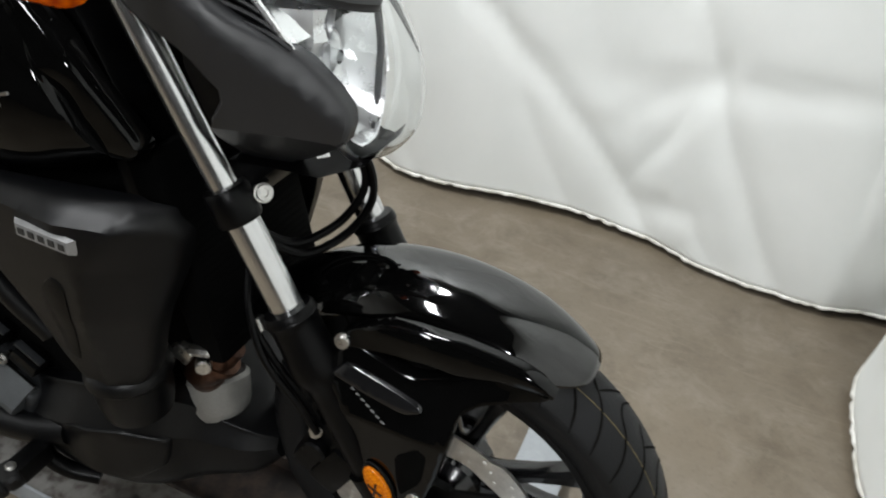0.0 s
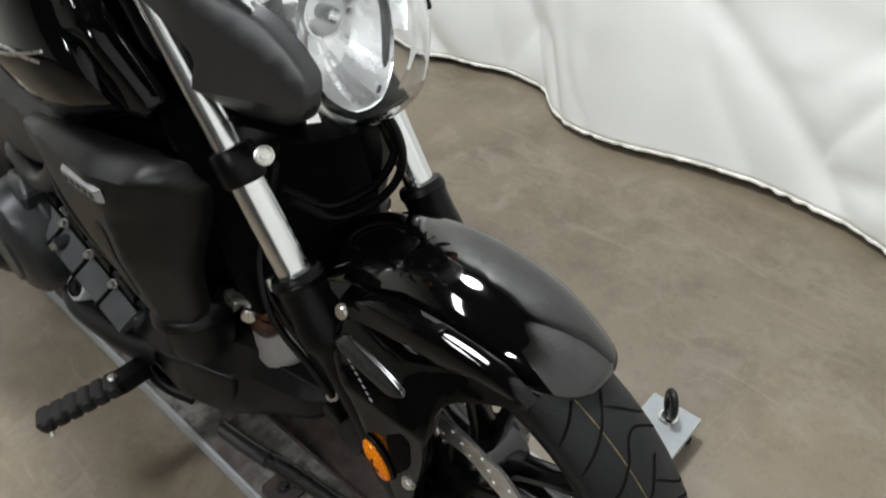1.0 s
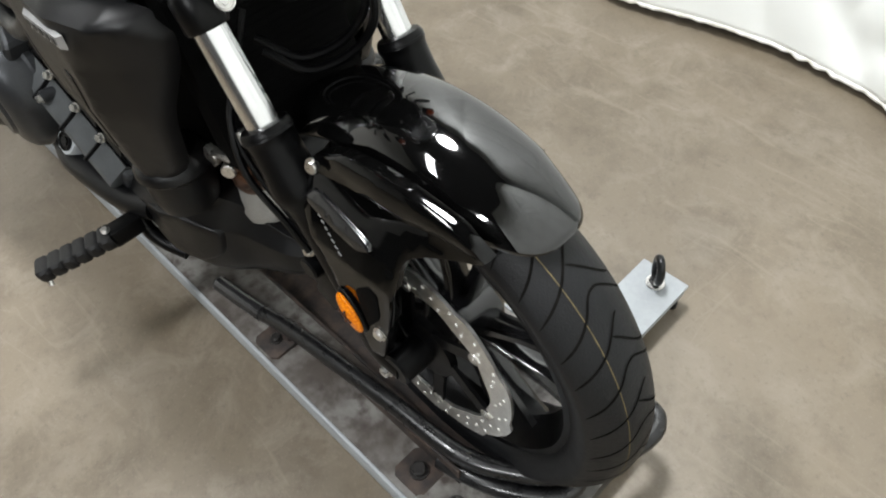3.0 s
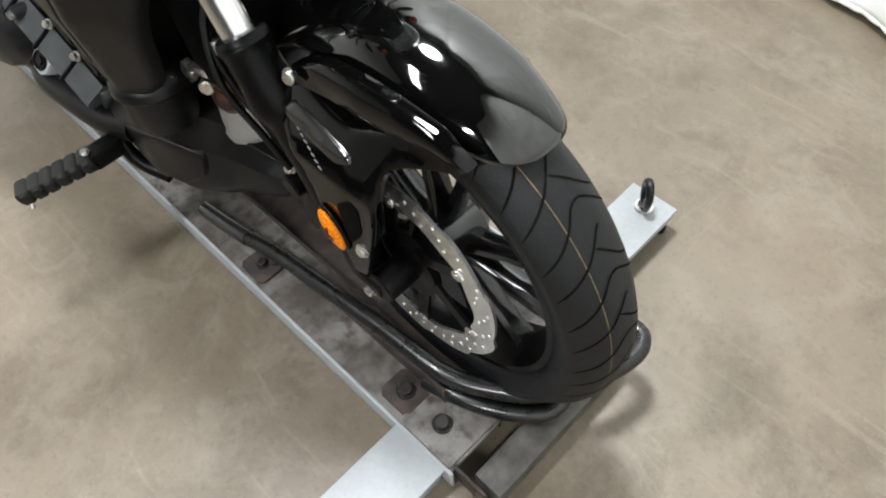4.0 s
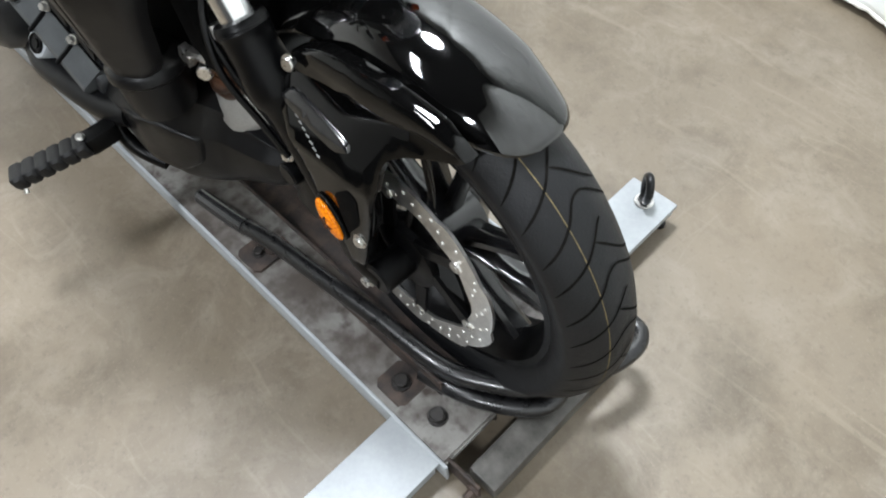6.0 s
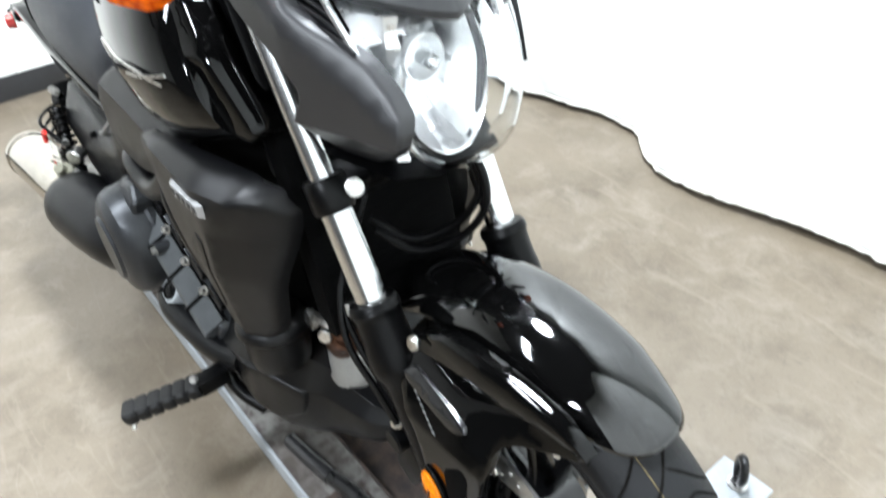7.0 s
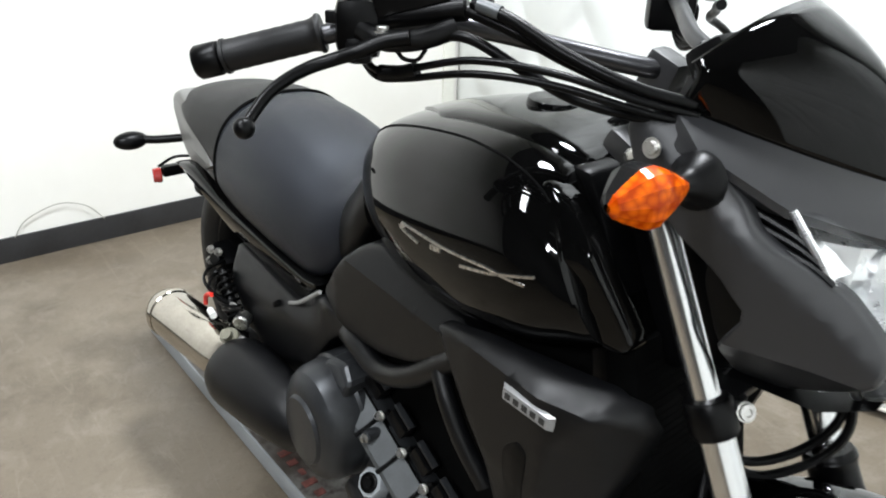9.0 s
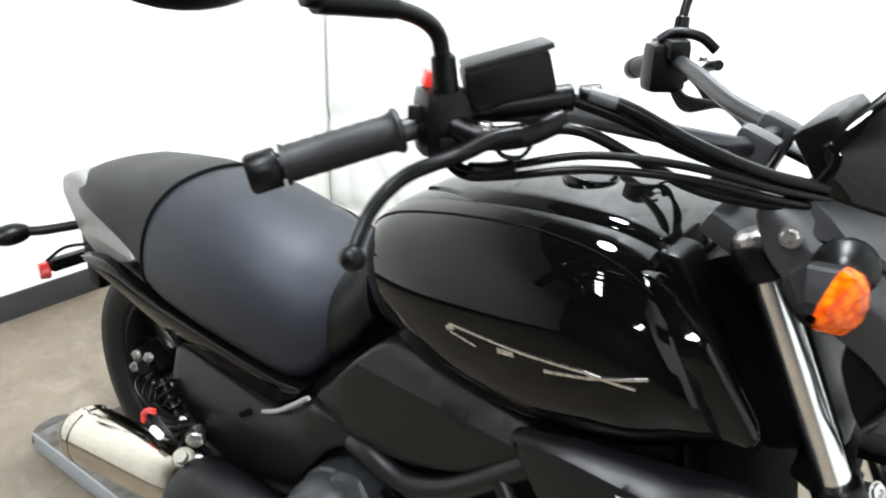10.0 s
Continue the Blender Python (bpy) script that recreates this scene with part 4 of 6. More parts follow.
add_cyl(bm, (-0.218, -0.133, 0.645), (-0.212, -0.135, 0.63), 0.009, segs=10)
part("hose_clip", bm, STEEL, bike)

# loops of cable under the headlight
for k, (dx, dz) in enumerate([(0, 0), (-0.012, 0.014)]):
    bm = bm_new()
    add_tube(bm, [(-0.27 + dx, -0.045, 0.69 + dz), (-0.23 + dx, -0.01, 0.66 + dz), (-0.19 + dx, 0.035, 0.68 + dz), (-0.165 + dx, 0.06, 0.73 + dz), (-0.175 + dx, 0.06, 0.79), (-0.22 + dx, 0.04, 0.84)], 0.006, segs=8)
    part("cable_loop", bm, DARK, bike)

# tank
tank = part_empty("fuel_tank", bike, "gloss black fuel tank with a silver side emblem")
TP = [(0.80, 0.0), (0.93, 0.10), (0.99, 0.25), (1.0, 0.40), (0.98, 0.55), (0.93, 0.68), (0.84, 0.785), (0.72, 0.865), (0.60, 0.905), (0.40, 0.932), (0.20, 0.945), (0.0, 0.95)]
TS = [(-0.914, 0.81, -0.950, 0.897, 0.10), (-0.889, 0.80, -0.931, 0.961, 0.142), (-0.842, 0.79, -0.873, 1.004, 0.170), (-0.756, 0.775, -0.781, 1.036, 0.197), (-0.66, 0.770, -0.69, 1.054, 0.213), (-0.56, 0.780, -0.61, 1.060, 0.223), (-0.46, 0.80, -0.545, 1.056, 0.221), (-0.40, 0.822, -0.50, 1.040, 0.207), (-0.362, 0.832, -0.478, 1.022, 0.192)]
bm = bm_new()
skew_loft(bm, resample(TS, 36), [tuple(p) for p in resample(TP, 30)])
part("tank_shell", bm, GLOSS, tank, angle=60)


def tank_side(x, z):
    """Half width of the tank at a place on its side."""
    xs, ys = [], []
    ph = [h for _, h in TP]
    pw = [w for w, _ in TP]
    for xb, zb, xt, zt, w in resample(TS, 36):
        h = min(1, max(0, (z - zb) / (zt - zb)))
        xs.append(xb + (xt - xb) * h)
        ys.append(w * float(np.interp(h, ph, pw)))
    return float(np.interp(x, xs, ys))


# centre ridge trim on top, sunken black console with a filler lid
bm = bm_new()
rings = []
for i, (xb, zb, xt, zt, w) in enumerate(resample(TS, 36)):
    if 9 <= i <= 34:
        wide = min(0.56, 0.25 + 0.05 * (i - 9))
        ring = []
        for v in [-1, -0.97, -0.7, -0.35, 0, 0.35, 0.7, 0.97, 1]:
            k = float(np.interp(-abs(v) * wide, [-q for q, _ in TP[3:]], [h for _, h in TP[3:]]))
            up = 0.0045 if abs(v) < 0.98 else -0.003
            ring.append(Vector((xb + (xt - xb) * k, w * wide * v, zb + (zt - zb) * k + up)))
        rings.append(ring)
add_loft(bm, rings, cap=False, closed=False)
part("tank_console", bm, GLOSS, tank, angle=60)
# seam between top and side
for s in (-1, 1):
    bm = bm_new()
    line = []
    for i, (xb, zb, xt, zt, w) in enumerate(resample(TS, 36)):
        if 3 <= i <= 33:
            k = 0.870 - 0.09 * max(0, (i - 20) / 13) ** 2
            half = float(np.interp(k, [h for _, h in TP], [q for q, _ in TP]))
            line.append((xb + (xt - xb) * k, s * w * half, zb + (zt - zb) * k + 0.0005))
    add_tube(bm, line, 0.0020, segs=6, steps=2)
    part("tank_seam", bm, PIT, tank)
    # side emblem: plain silver strokes
    def ty(x, z):
        return -tank_side(x, z) - 0.0005
    bm = bm_new()
    strokes = [((-0.712, 0.882), (-0.700, 0.888), 0.0040), ((-0.708, 0.889), (-0.58, 0.896), 0.0019), ((-0.705, 0.880), (-0.662, 0.876), 0.0017), ((-0.628, 0.885), (-0.604, 0.889), 0.0040), ((-0.585, 0.896), (-0.515, 0.901), 0.0020), ((-0.562, 0.884), (-0.500, 0.897), 0.0022), ((-0.515, 0.901), (-0.457, 0.897), 0.0020), ((-0.505, 0.897), (-0.447, 0.911), 0.0020)]
    for (x0, z0), (x1, z1), w in strokes:
        cuts = []
        for k in range(7):
            x, z = x0 + (x1 - x0) * k / 6, z0 + (z1 - z0) * k / 6
            q = Vector((x, s * -ty(x, z), z))
            u = Vector((z0 - z1, 0, x1 - x0)).normalized() * w
            o = Vector((0, s * 0.0022, 0))
            cuts.append([q + u - o, q + u * 0.8 + o, q - u * 0.8 + o, q - u - o])
        add_loft(bm, cuts)
    part("emblem", bm, STEEL, tank, "silver stroke emblem")
    # rear knee plate and front inner shroud
    bm = bm_new()
    add_panel(bm, [(-0.515, 0.995), (-0.485, 1.010), (-0.445, 0.992), (-0.40, 0.955), (-0.335, 0.855), (-0.345, 0.835), (-0.385, 0.842), (-0.45, 0.935)], lambda x, z: -0.200 + 0.30 * max(0, x + 0.47) + 0.55 * max(0, z - 0.94) + 0.10 * max(0, 0.94 - z) * (x < -0.4), 0.03, 0.005, 2, -s, 0.012, [((-0.49, 0.985), (-0.352, 0.85))])
    part("front_shroud", bm, GLOSS, tank)
    bm = bm_new()
    add_panel(bm, [(-0.50, 1.02), (-0.455, 1.02), (-0.425, 0.96), (-0.365, 0.82), (-0.35, 0.74), (-0.42, 0.74), (-0.43, 0.85)], lambda x, z: -0.118, 0.06, 0.008, 2, -s)
    part("inner_shroud", bm, DARK, tank)
# filler lid and bright top marks
bm = bm_new()
add_lathe(bm, (-0.63, 0.0, 1.052), (0.05, 0, 1), [(0.0, 0.005), (0.03, 0.005), (0.036, 0.004), (0.038, 0.001), (0.038, -0.01), (0.0, -0.01)], 32)
part("filler_lid", bm, GLOSS, tank)

# seat
seat = part_empty("seat", bike, "dark grey vinyl two-piece seat")
SP = [(0.90, 0.0), (0.98, 0.12), (1.0, 0.28), (0.98, 0.45), (0.93, 0.60), (0.84, 0.74), (0.70, 0.85), (0.5, 0.94), (0.25, 0.985), (0.0, 1.0)]
SS = [(-0.987, 0.735, -1.007, 0.838, 0.118), (-1.016, 0.675, -1.036, 0.833, 0.142), (-1.056, 0.638, -1.06, 0.832, 0.158), (-1.11, 0.628, -1.11, 0.840, 0.168), (-1.20, 0.643, -1.20, 0.868, 0.178), (-1.32, 0.66, -1.31, 0.893, 0.182), (-1.42, 0.675, -1.405, 0.903, 0.180), (-1.47, 0.69, -1.44, 0.903, 0.176)]
bm = bm_new()
skew_loft(bm, resample(SS, 36), [tuple(p) for p in resample(SP, 27)])
part("rider_pad", bm, VINYL, seat, "smooth dark vinyl rider pad", angle=60)
SS2 = [(-1.475, 0.70, -1.445, 0.905, 0.172), (-1.53, 0.735, -1.52, 0.904, 0.165), (-1.62, 0.770, -1.62, 0.893, 0.158), (-1.71, 0.79, -1.71, 0.882, 0.144), (-1.775, 0.80, -1.775, 0.868, 0.122), (-1.795, 0.81, -1.795, 0.850, 0.105)]
bm = bm_new()
skew_loft(bm, resample(SS2, 24), [tuple(p) for p in resample(SP, 27)])
part("pillion_pad", bm, VINYL2, seat, angle=60)
bm = bm_new()
seam = []
for s_, h in SP:
    seam.append((-1.473 + 0.03 * h, -0.175 * s_, 0.69 + 0.215 * h))
seam = seam + [(x, -y, z) for x, y, z in reversed(seam[:-1])]
add_tube(bm, seam, 0.0045, segs=8)
part("seam_piping", bm, PIT, seat)
# nose strap between tank and seat
bm = bm_new()
skew_loft(bm, resample([(-0.898, 0.79, -0.928, 0.930, 0.142), (-0.933, 0.745, -0.958, 0.898, 0.142), (-0.977, 0.70, -0.997, 0.856, 0.137), (-1.02, 0.67, -1.03, 0.828, 0.130)], 10), [tuple(p) for p in resample(SP, 27)])
part("seat_nose", bm, DARK, seat, "plain black knee panel", angle=60)

# tail
tail = part_empty("tail", bike)
for s in (-1, 1):
    bm = bm_new()
    add_panel(bm, [(-1.50, 0.735), (-1.58, 0.79), (-1.66, 0.845), (-1.78, 0.862), (-1.86, 0.835), (-1.87, 0.79), (-1.80, 0.71), (-1.72, 0.68), (-1.60, 0.70)], lambda x, z: -0.172 - 0.20 * (x + 1.5) * 0.8 + 0.05 * max(0, z - 0.8), 0.05, 0.014, 2, -s)
    part("tail_cowl", bm, TAIL, tail, "grey plastic tail cowl")
    # gloss side strip below the seat
    bm = bm_new()
    add_panel(bm, [(-1.03, 0.635), (-1.06, 0.60), (-1.12, 0.56), (-1.20, 0.57), (-1.42, 0.60), (-1.60, 0.66), (-1.72, 0.70), (-1.62, 0.715), (-1.45, 0.665), (-1.2, 0.635), (-1.1, 0.625)], lambda x, z: -0.172 - 0.12 * (z - 0.63), 0.03, 0.008, 2, -s)
    part("tail_strip", bm, GLOSS, tail)
    bm = bm_new()
    add_tube(bm, [(-1.01, s * 0.178, 0.632), (-1.06, s * 0.186, 0.594), (-1.09, s * 0.187, 0.575), (-1.12, s * 0.187, 0.562)], 0.0045, segs=8)
    part("strip_edge", bm, TAIL, tail)
    # rear indicator
    ind = part_empty("rear_indicator", tail)
    bm = bm_new()
    add_tube(bm, [(-1.84, s * 0.10, 0.715), (-1.87, s * 0.16, 0.712), (-1.89, s * 0.19, 0.712)], 0.011, segs=10)
    part("stalk", bm, DARK, ind)
    bm = bm_new()
    vs = add_ball(bm, (-1.90, s * 0.225, 0.712), (0.028, 0.045, 0.024), 18)
    part("indicator_body", bm, DARK, ind)
    bm = bm_new()
    add_ball(bm, (-1.912, s * 0.226, 0.712), (0.024, 0.038, 0.019), 18)
    part("indicator_lens", bm, mat("smoked_amber", (0.25, 0.06, 0.01), 0.2, coat=1.0) if s < 0 else bpy.data.materials["smoked_amber"], ind)
    bm = bm_new()
    add_cyl(bm, (-1.91, s * 0.155, 0.60), (-1.915, s * 0.178, 0.60), 0.022, 0.020, segs=20, bevel=0.003)
    part("rear_reflector", bm, mat("red_reflector", (0.45, 0.03, 0.025), 0.15, coat=1.0) if s < 0 else bpy.data.materials["red_reflector"], tail, "round red reflector")
    bm = bm_new()
    add_box(bm, (-1.90, s * 0.11, 0.612), (0.025, 0.09, 0.03), 0.005)
    add_tube(bm, [(-1.88, s * 0.17, 0.635), (-1.89, s * 0.12, 0.65), (-1.87, s * 0.07, 0.65)], 0.004, segs=6)
    part("plate_bracket", bm, DARK, tail)
bm = bm_new()
skew_loft(bm, [(-1.45, 0.64, -1.45, 0.76, 0.14), (-1.65, 0.66, -1.65, 0.81, 0.13), (-1.82, 0.70, -1.82, 0.82, 0.10), (-1.88, 0.70, -1.88, 0.76, 0.08)], SP)
add_box(bm, (-1.86, 0, 0.62), (0.05, 0.16, 0.16), 0.01)
part("tail_core", bm, DARK, tail)
bm = bm_new()
prof = [(math.cos(a), math.sin(a)) for a in [radians(20 + 110 * i / 20) for i in range(21)]]
add_loft(bm, [[Vector((RX + r * c, 0.085 * v, RZ + r * d)) for v in (-1, -0.8, 0, 0.8, 1)] for c, d in prof for r in (0.37,)], cap=False, closed=False)
part("rear_guard", bm, DARK, tail)

# side covers
for s in (-1, 1):
    bm = bm_new()
    def side_face(x, z):
        edge = 0.752 - 0.07 * (x + 0.73)
        return -0.204 + 0.85 * max(0, z - edge) + 0.30 * max(0, -0.91 - x) + 0.10 * max(0, 0.66 - z)
    add_panel(bm, [(-1.005, 0.638), (-0.94, 0.70), (-0.86, 0.79), (-0.82, 0.800), (-0.70, 0.785), (-0.60, 0.772), (-0.575, 0.748), (-0.61, 0.705), (-0.69, 0.655), (-0.78, 0.622), (-0.88, 0.615)], side_face, 0.05, 0.007, 2, -s, 0.014, [((-0.885, 0.763), (-0.60, 0.743)), ((-0.91, 0.745), (-0.91, 0.64))])
    part("side_cover", bm, MATTE, bike, angle=32)
    bm = bm_new()
    def frame_face(x, z):
        return -0.196 + 0.03 * (x + 1.0) + 0.55 * max(0, 0.44 - z + 0.35 * (x + 1.1)) + 0.55 * max(0, z - 0.535 - 0.10 * (x + 1.15)) * min(1, max(0, (-0.98 - x) / 0.08))
    add_panel(bm, [(-1.40, 0.590), (-1.385, 0.535), (-1.30, 0.445), (-1.20, 0.385), (-1.10, 0.355), (-1.055, 0.40), (-1.02, 0.48), (-0.945, 0.570), (-0.86, 0.615), (-0.98, 0.636), (-1.05, 0.600), (-1.10, 0.568), (-1.25, 0.578)], frame_face, 0.045, 0.006, 1, -s, 0.014, [((-1.24, 0.39), (-1.04, 0.46))])
    part("frame_cover", bm, MATTE, bike, angle=32)
    # small near-black block paints the shade of a slot
    bm = bm_new()
    add_box(bm, (-1.16, s * 0.196, 0.545), (0.026, 0.01, 0.012), 0.002, Matrix.Rotation(radians(-35), 4, "Y"))
    part("slot_shade", bm, PIT, bike)
    # radiator shroud
    shroud = part_empty("radiator_shroud", bike, "matte black radiator shroud with a silver badge")

    def sy(x, z):
        front = 0.70 * max(0, x + 0.385 + 0.10 * (0.70 - z)) if z < 0.715 else 0.70 * max(0, x + 0.385 - 0.8 * (z - 0.715))
        return -0.238 + front + 2.2 * max(0, x + 0.335) ** 1.5 + 1.15 * max(0, z - 0.784 + 0.07 * (x + 0.45)) + 0.16 * max(0, 0.64 - z) + 0.12 * max(0, -0.52 - x) + 0.35 * max(0, z - 0.715) * min(1, max(0, (x + 0.40) / 0.06))
    bm = bm_new()
    add_panel(bm, [(-0.612, 0.780), (-0.52, 0.799), (-0.41, 0.801), (-0.335, 0.797), (-0.303, 0.786), (-0.290, 0.755), (-0.302, 0.70), (-0.328, 0.62), (-0.354, 0.53), (-0.385, 0.485), (-0.455, 0.49), (-0.475, 0.545), (-0.49, 0.63), (-0.54, 0.69)], sy, 0.024, 0.009, 2, -s, 0.012, [((-0.58, 0.792), (-0.315, 0.7745)), ((-0.383, 0.71), (-0.402, 0.52)), ((-0.395, 0.715), (-0.325, 0.715))])
    part("shroud_panel", bm, MATTE, shroud, angle=32)
    bm = bm_new()
    add_panel(bm, [(-0.450, 0.675), (-0.425, 0.70), (-0.408, 0.69), (-0.412, 0.62), (-0.435, 0.545), (-0.455, 0.55), (-0.445, 0.60)], lambda x, z: sy(x, z) - 0.0015, 0.004, 0.001, 2, -s)
    part("shroud_vent", bm, DARK, shroud)
    badge = part_empty("badge", shroud)
    bm = bm_new()
    a, b = Vector((-0.455, s * (0.004 - sy(-0.455, 0.763)), 0.763)), Vector((-0.374, s * (0.004 - sy(-0.374, 0.755)), 0.755))
    d = (b - a).normalized()
    u = Vector((0.05, 0, 1)) - d * Vector((0.05, 0, 1)).dot(d)
    u = u.normalized() * 0.0105
    o = Vector((0, s * 0.006, 0))
    add_loft(bm, [[a + u * k1 + d * k0 * 0.006 + o * k2 for k1, k0, k2 in ((-1, 0, -0.5), (-0.8, 1, 0.6), (0.8, 1, 0.6), (1, 0, -0.5))], [b + u * k1 - d * k0 * 0.006 + o * k2 for k1, k0, k2 in ((-1, 0, -0.5), (-0.8, 1, 0.6), (0.8, 1, 0.6), (1, 0, -0.5))]])
    part("badge_plate", bm, BADGE, badge, "silver badge with raised dark marks")
    bm = bm_new()
    for i in range(5):
        c = a.lerp(b, 0.17 + 0.165 * i) + o * 0.72
        add_loft(bm, [[c + d * k * 0.0040 + u * h for k, h in ((-1, -0.42), (1, -0.42), (1, 0.42), (-1, 0.42))], [c + o * 0.12 + d * k * 0.0040 + u * h for k, h in ((-1, -0.42), (1, -0.42), (1, 0.42), (-1, 0.42))]])
    part("badge_marks", bm, LETTER, badge)
    # lower nose piece under the shroud
    bm = bm_new()
    add_lathe(bm, (-0.425, s * 0.165, 0.515), (0.05, 0, -1), [(0.045, 0.0), (0.056, 0.012), (0.060, 0.018), (0.061, 0.028), (0.057, 0.033), (0.054, 0.036), (0.053, 0.075), (0.048, 0.10), (0.0, 0.105)], 36)
    part("shroud_foot", bm, MATTE, shroud)
    bolt(bike, (-0.398, s * 0.134, 0.491), 0.0085, 0.006, STEEL, False, "shroud_screw", (0.55, s * 0.55, 0.63))

# radiator and dark core between the shrouds
bm = bm_new()
add_box(bm, (-0.345, 0, 0.67), (0.05, 0.25, 0.32), 0.01, Matrix.Rotation(radians(-12), 4, "Y"))
part("radiator", bm, PIT, bike)
for i in range(26):
    bm = bm_new()
    add_box(bm, (-0.3205 - 0.00225 * (i - 13), 0, 0.535 + i * 0.0105), (0.003, 0.22, 0.003), 0.0, Matrix.Rotation(radians(-12), 4, "Y"))
    part("radiator_fin", bm, PIT, bike)
bm = bm_new()
skew_loft(bm, [(-1.2, 0.42, -1.2, 0.62, 0.13), (-1.0, 0.33, -0.95, 0.78, 0.15), (-0.75, 0.28, -0.75, 0.80, 0.15), (-0.52, 0.27, -0.48, 0.82, 0.15), (-0.45, 0.38, -0.40, 0.81, 0.12), (-0.40, 0.50, -0.37, 0.80, 0.11)], SP)
part("engine_core", bm, PIT, bike)

# engine covers
PADM = mat("grey_pad_paint", (0.075, 0.080, 0.083), 0.40, metal=0.35, vary=0.1, scale=30, bump=0.05, bump_scale=700, rough_vary=0.06)
engine = part_empty("engine", bike, "charcoal painted engine with bolted covers")
for s in (-1, 1):
    bm = bm_new()
    rings = []
    for y, k in [(0.15, 1.0), (0.205, 1.0), (0.211, 0.965), (0.245, 0.935), (0.262, 0.87), (0.272, 0.77), (0.278, 0.66), (0.2795, 0.60), (0.2795, 0.57), (0.286, 0.53), (0.2885, 0.30), (0.289, 0.02)]:
        rings.append([Vector((-0.915 + 0.104 * k * math.cos(a), s * y, 0.418 + 0.128 * k * math.sin(a))) for a in [2 * math.pi * i / 44 for i in range(44)]])
    add_loft(bm, rings)
    part("clutch_cover", bm, CHARCOAL, engine, "rounded charcoal clutch cover", angle=25)
    bm = bm_new()
    add_panel(bm, [(-0.935, 0.520), (-0.918, 0.552), (-0.872, 0.560), (-0.838, 0.538), (-0.850, 0.498), (-0.905, 0.480)], lambda x, z: -0.232 + 0.5 * max(0, z - 0.528), 0.07, 0.008, 1, -s, 0.012, [((-0.925, 0.528), (-0.845, 0.528))])
    part("cover_shoulder", bm, CHARCOAL, engine, angle=16)
    bm = bm_new()
    add_panel(bm, [(-0.86, 0.515), (-0.80, 0.472), (-0.70, 0.415), (-0.61, 0.36), (-0.62, 0.30), (-0.68, 0.27), (-0.78, 0.28), (-0.85, 0.31), (-0.90, 0.40)], lambda x, z: -0.190 - 0.10 * max(0, 0.50 - z), 0.05, 0.008, 2, -s)
    part("case_cover", bm, CHARCOAL, engine)
    # slanted pads along the joint, with dark ribs and bolts between them
    j0, j1 = Vector((-0.888, s * 0.190, 0.535)), Vector((-0.612, s * 0.190, 0.374))
    along = (j1 - j0).normalized()
    out = Vector((-0.014, s * 0.034, -0.026))
    depth = Vector((-0.006, s * -0.012, -0.020))
    stops = [0.0, 0.085, 0.335, 0.57, 0.79, 1.0]
    for a, b in zip(stops, stops[1:]):
        p, q = j0.lerp(j1, a) + along * 0.0028, j0.lerp(j1, b) - along * 0.0028
        u = out * 0.10
        bm = bm_new()
        add_loft(bm, [[p + u, q + u, q + out * 1.05, p + out * 1.05], [p, q, q + out * 1.2 + depth * 0.15, p + out * 1.2 + depth * 0.15], [p + depth, q + depth, q + out * 1.2 + depth, p + out * 1.2 + depth]])
        part("cover_pad", bm, PADM, engine, angle=10)
    for a in stops[1:5]:
        p = j0.lerp(j1, a)
        bm = bm_new()
        add_tube(bm, [p + Vector((0.012, -s * 0.010, 0.014)), p + Vector((0, s * 0.002, 0.001)), p + out * 0.6, p + out * 1.25], 0.0042, segs=8, smooth=False)
        part("cover_rib", bm, DARK, engine)
        bolt(engine, p + Vector((0.003, s * 0.002, 0.004)), 0.0068, 0.013, STEEL, True, "cover_bolt", (0.3, s * 0.8, 0.5))
        bm = bm_new()
        c = p + along * 0.030 + Vector((0.022, -s * 0.012, 0.028))
        add_box(bm, c, (0.046, 0.03, 0.030), 0.004, Matrix.Rotation(radians(31), 4, "Y"))
        part("dark_pad", bm, DARK, engine)
        bm = bm_new()
        add_box(bm, c + Vector((0.012, s * 0.004, 0.022)), (0.050, 0.012, 0.005), 0.0015, Matrix.Rotation(radians(31), 4, "Y"))
        part("case_fin", bm, CHARCOAL, engine)
    bm = bm_new()
    add_tube(bm, [j0 + Vector((0.0, s * 0.001, 0.003)), j1 + Vector((0.0, s * 0.001, 0.003))], 0.0022, segs=6, smooth=False)
    part("joint_line", bm, PIT, engine)
    bm = bm_new()
    add_cyl(bm, (-0.79, s * 0.19, 0.455), (-0.79, s * 0.226, 0.456), 0.012, segs=14, bevel=0.002)
    part("bolt_boss", bm, CHARCOAL, engine)
    bolt(engine, (-0.79, s * 0.226, 0.456), 0.0065, 0.009, STEEL, True, "cover_bolt", (0, s, 0))
    bm = bm_new()
    cap_d = Vector((0.12, s * 0.80, 0.58)).normalized()
    cap_c = Vector((-0.775, s * 0.222, 0.362))
    add_lathe(bm, cap_c, cap_d, [(0.0, -0.03), (0.027, -0.03), (0.0285, 0.006), (0.0255, 0.011), (0.0, 0.011)], 8)
    boss = part("crank_cap_frame", bm, SILVER, engine)
    bm = bm_new()
    add_lathe(bm, cap_c + cap_d * 0.0115, cap_d, [(0.0, 0.004), (0.008, 0.004), (0.009, 0.001), (0.014, 0.001), (0.016, 0.004), (0.0185, 0.003), (0.0185, 0.0), (0.0, 0.0)], 24)
    part("crank_cap", bm, DARK, boss)
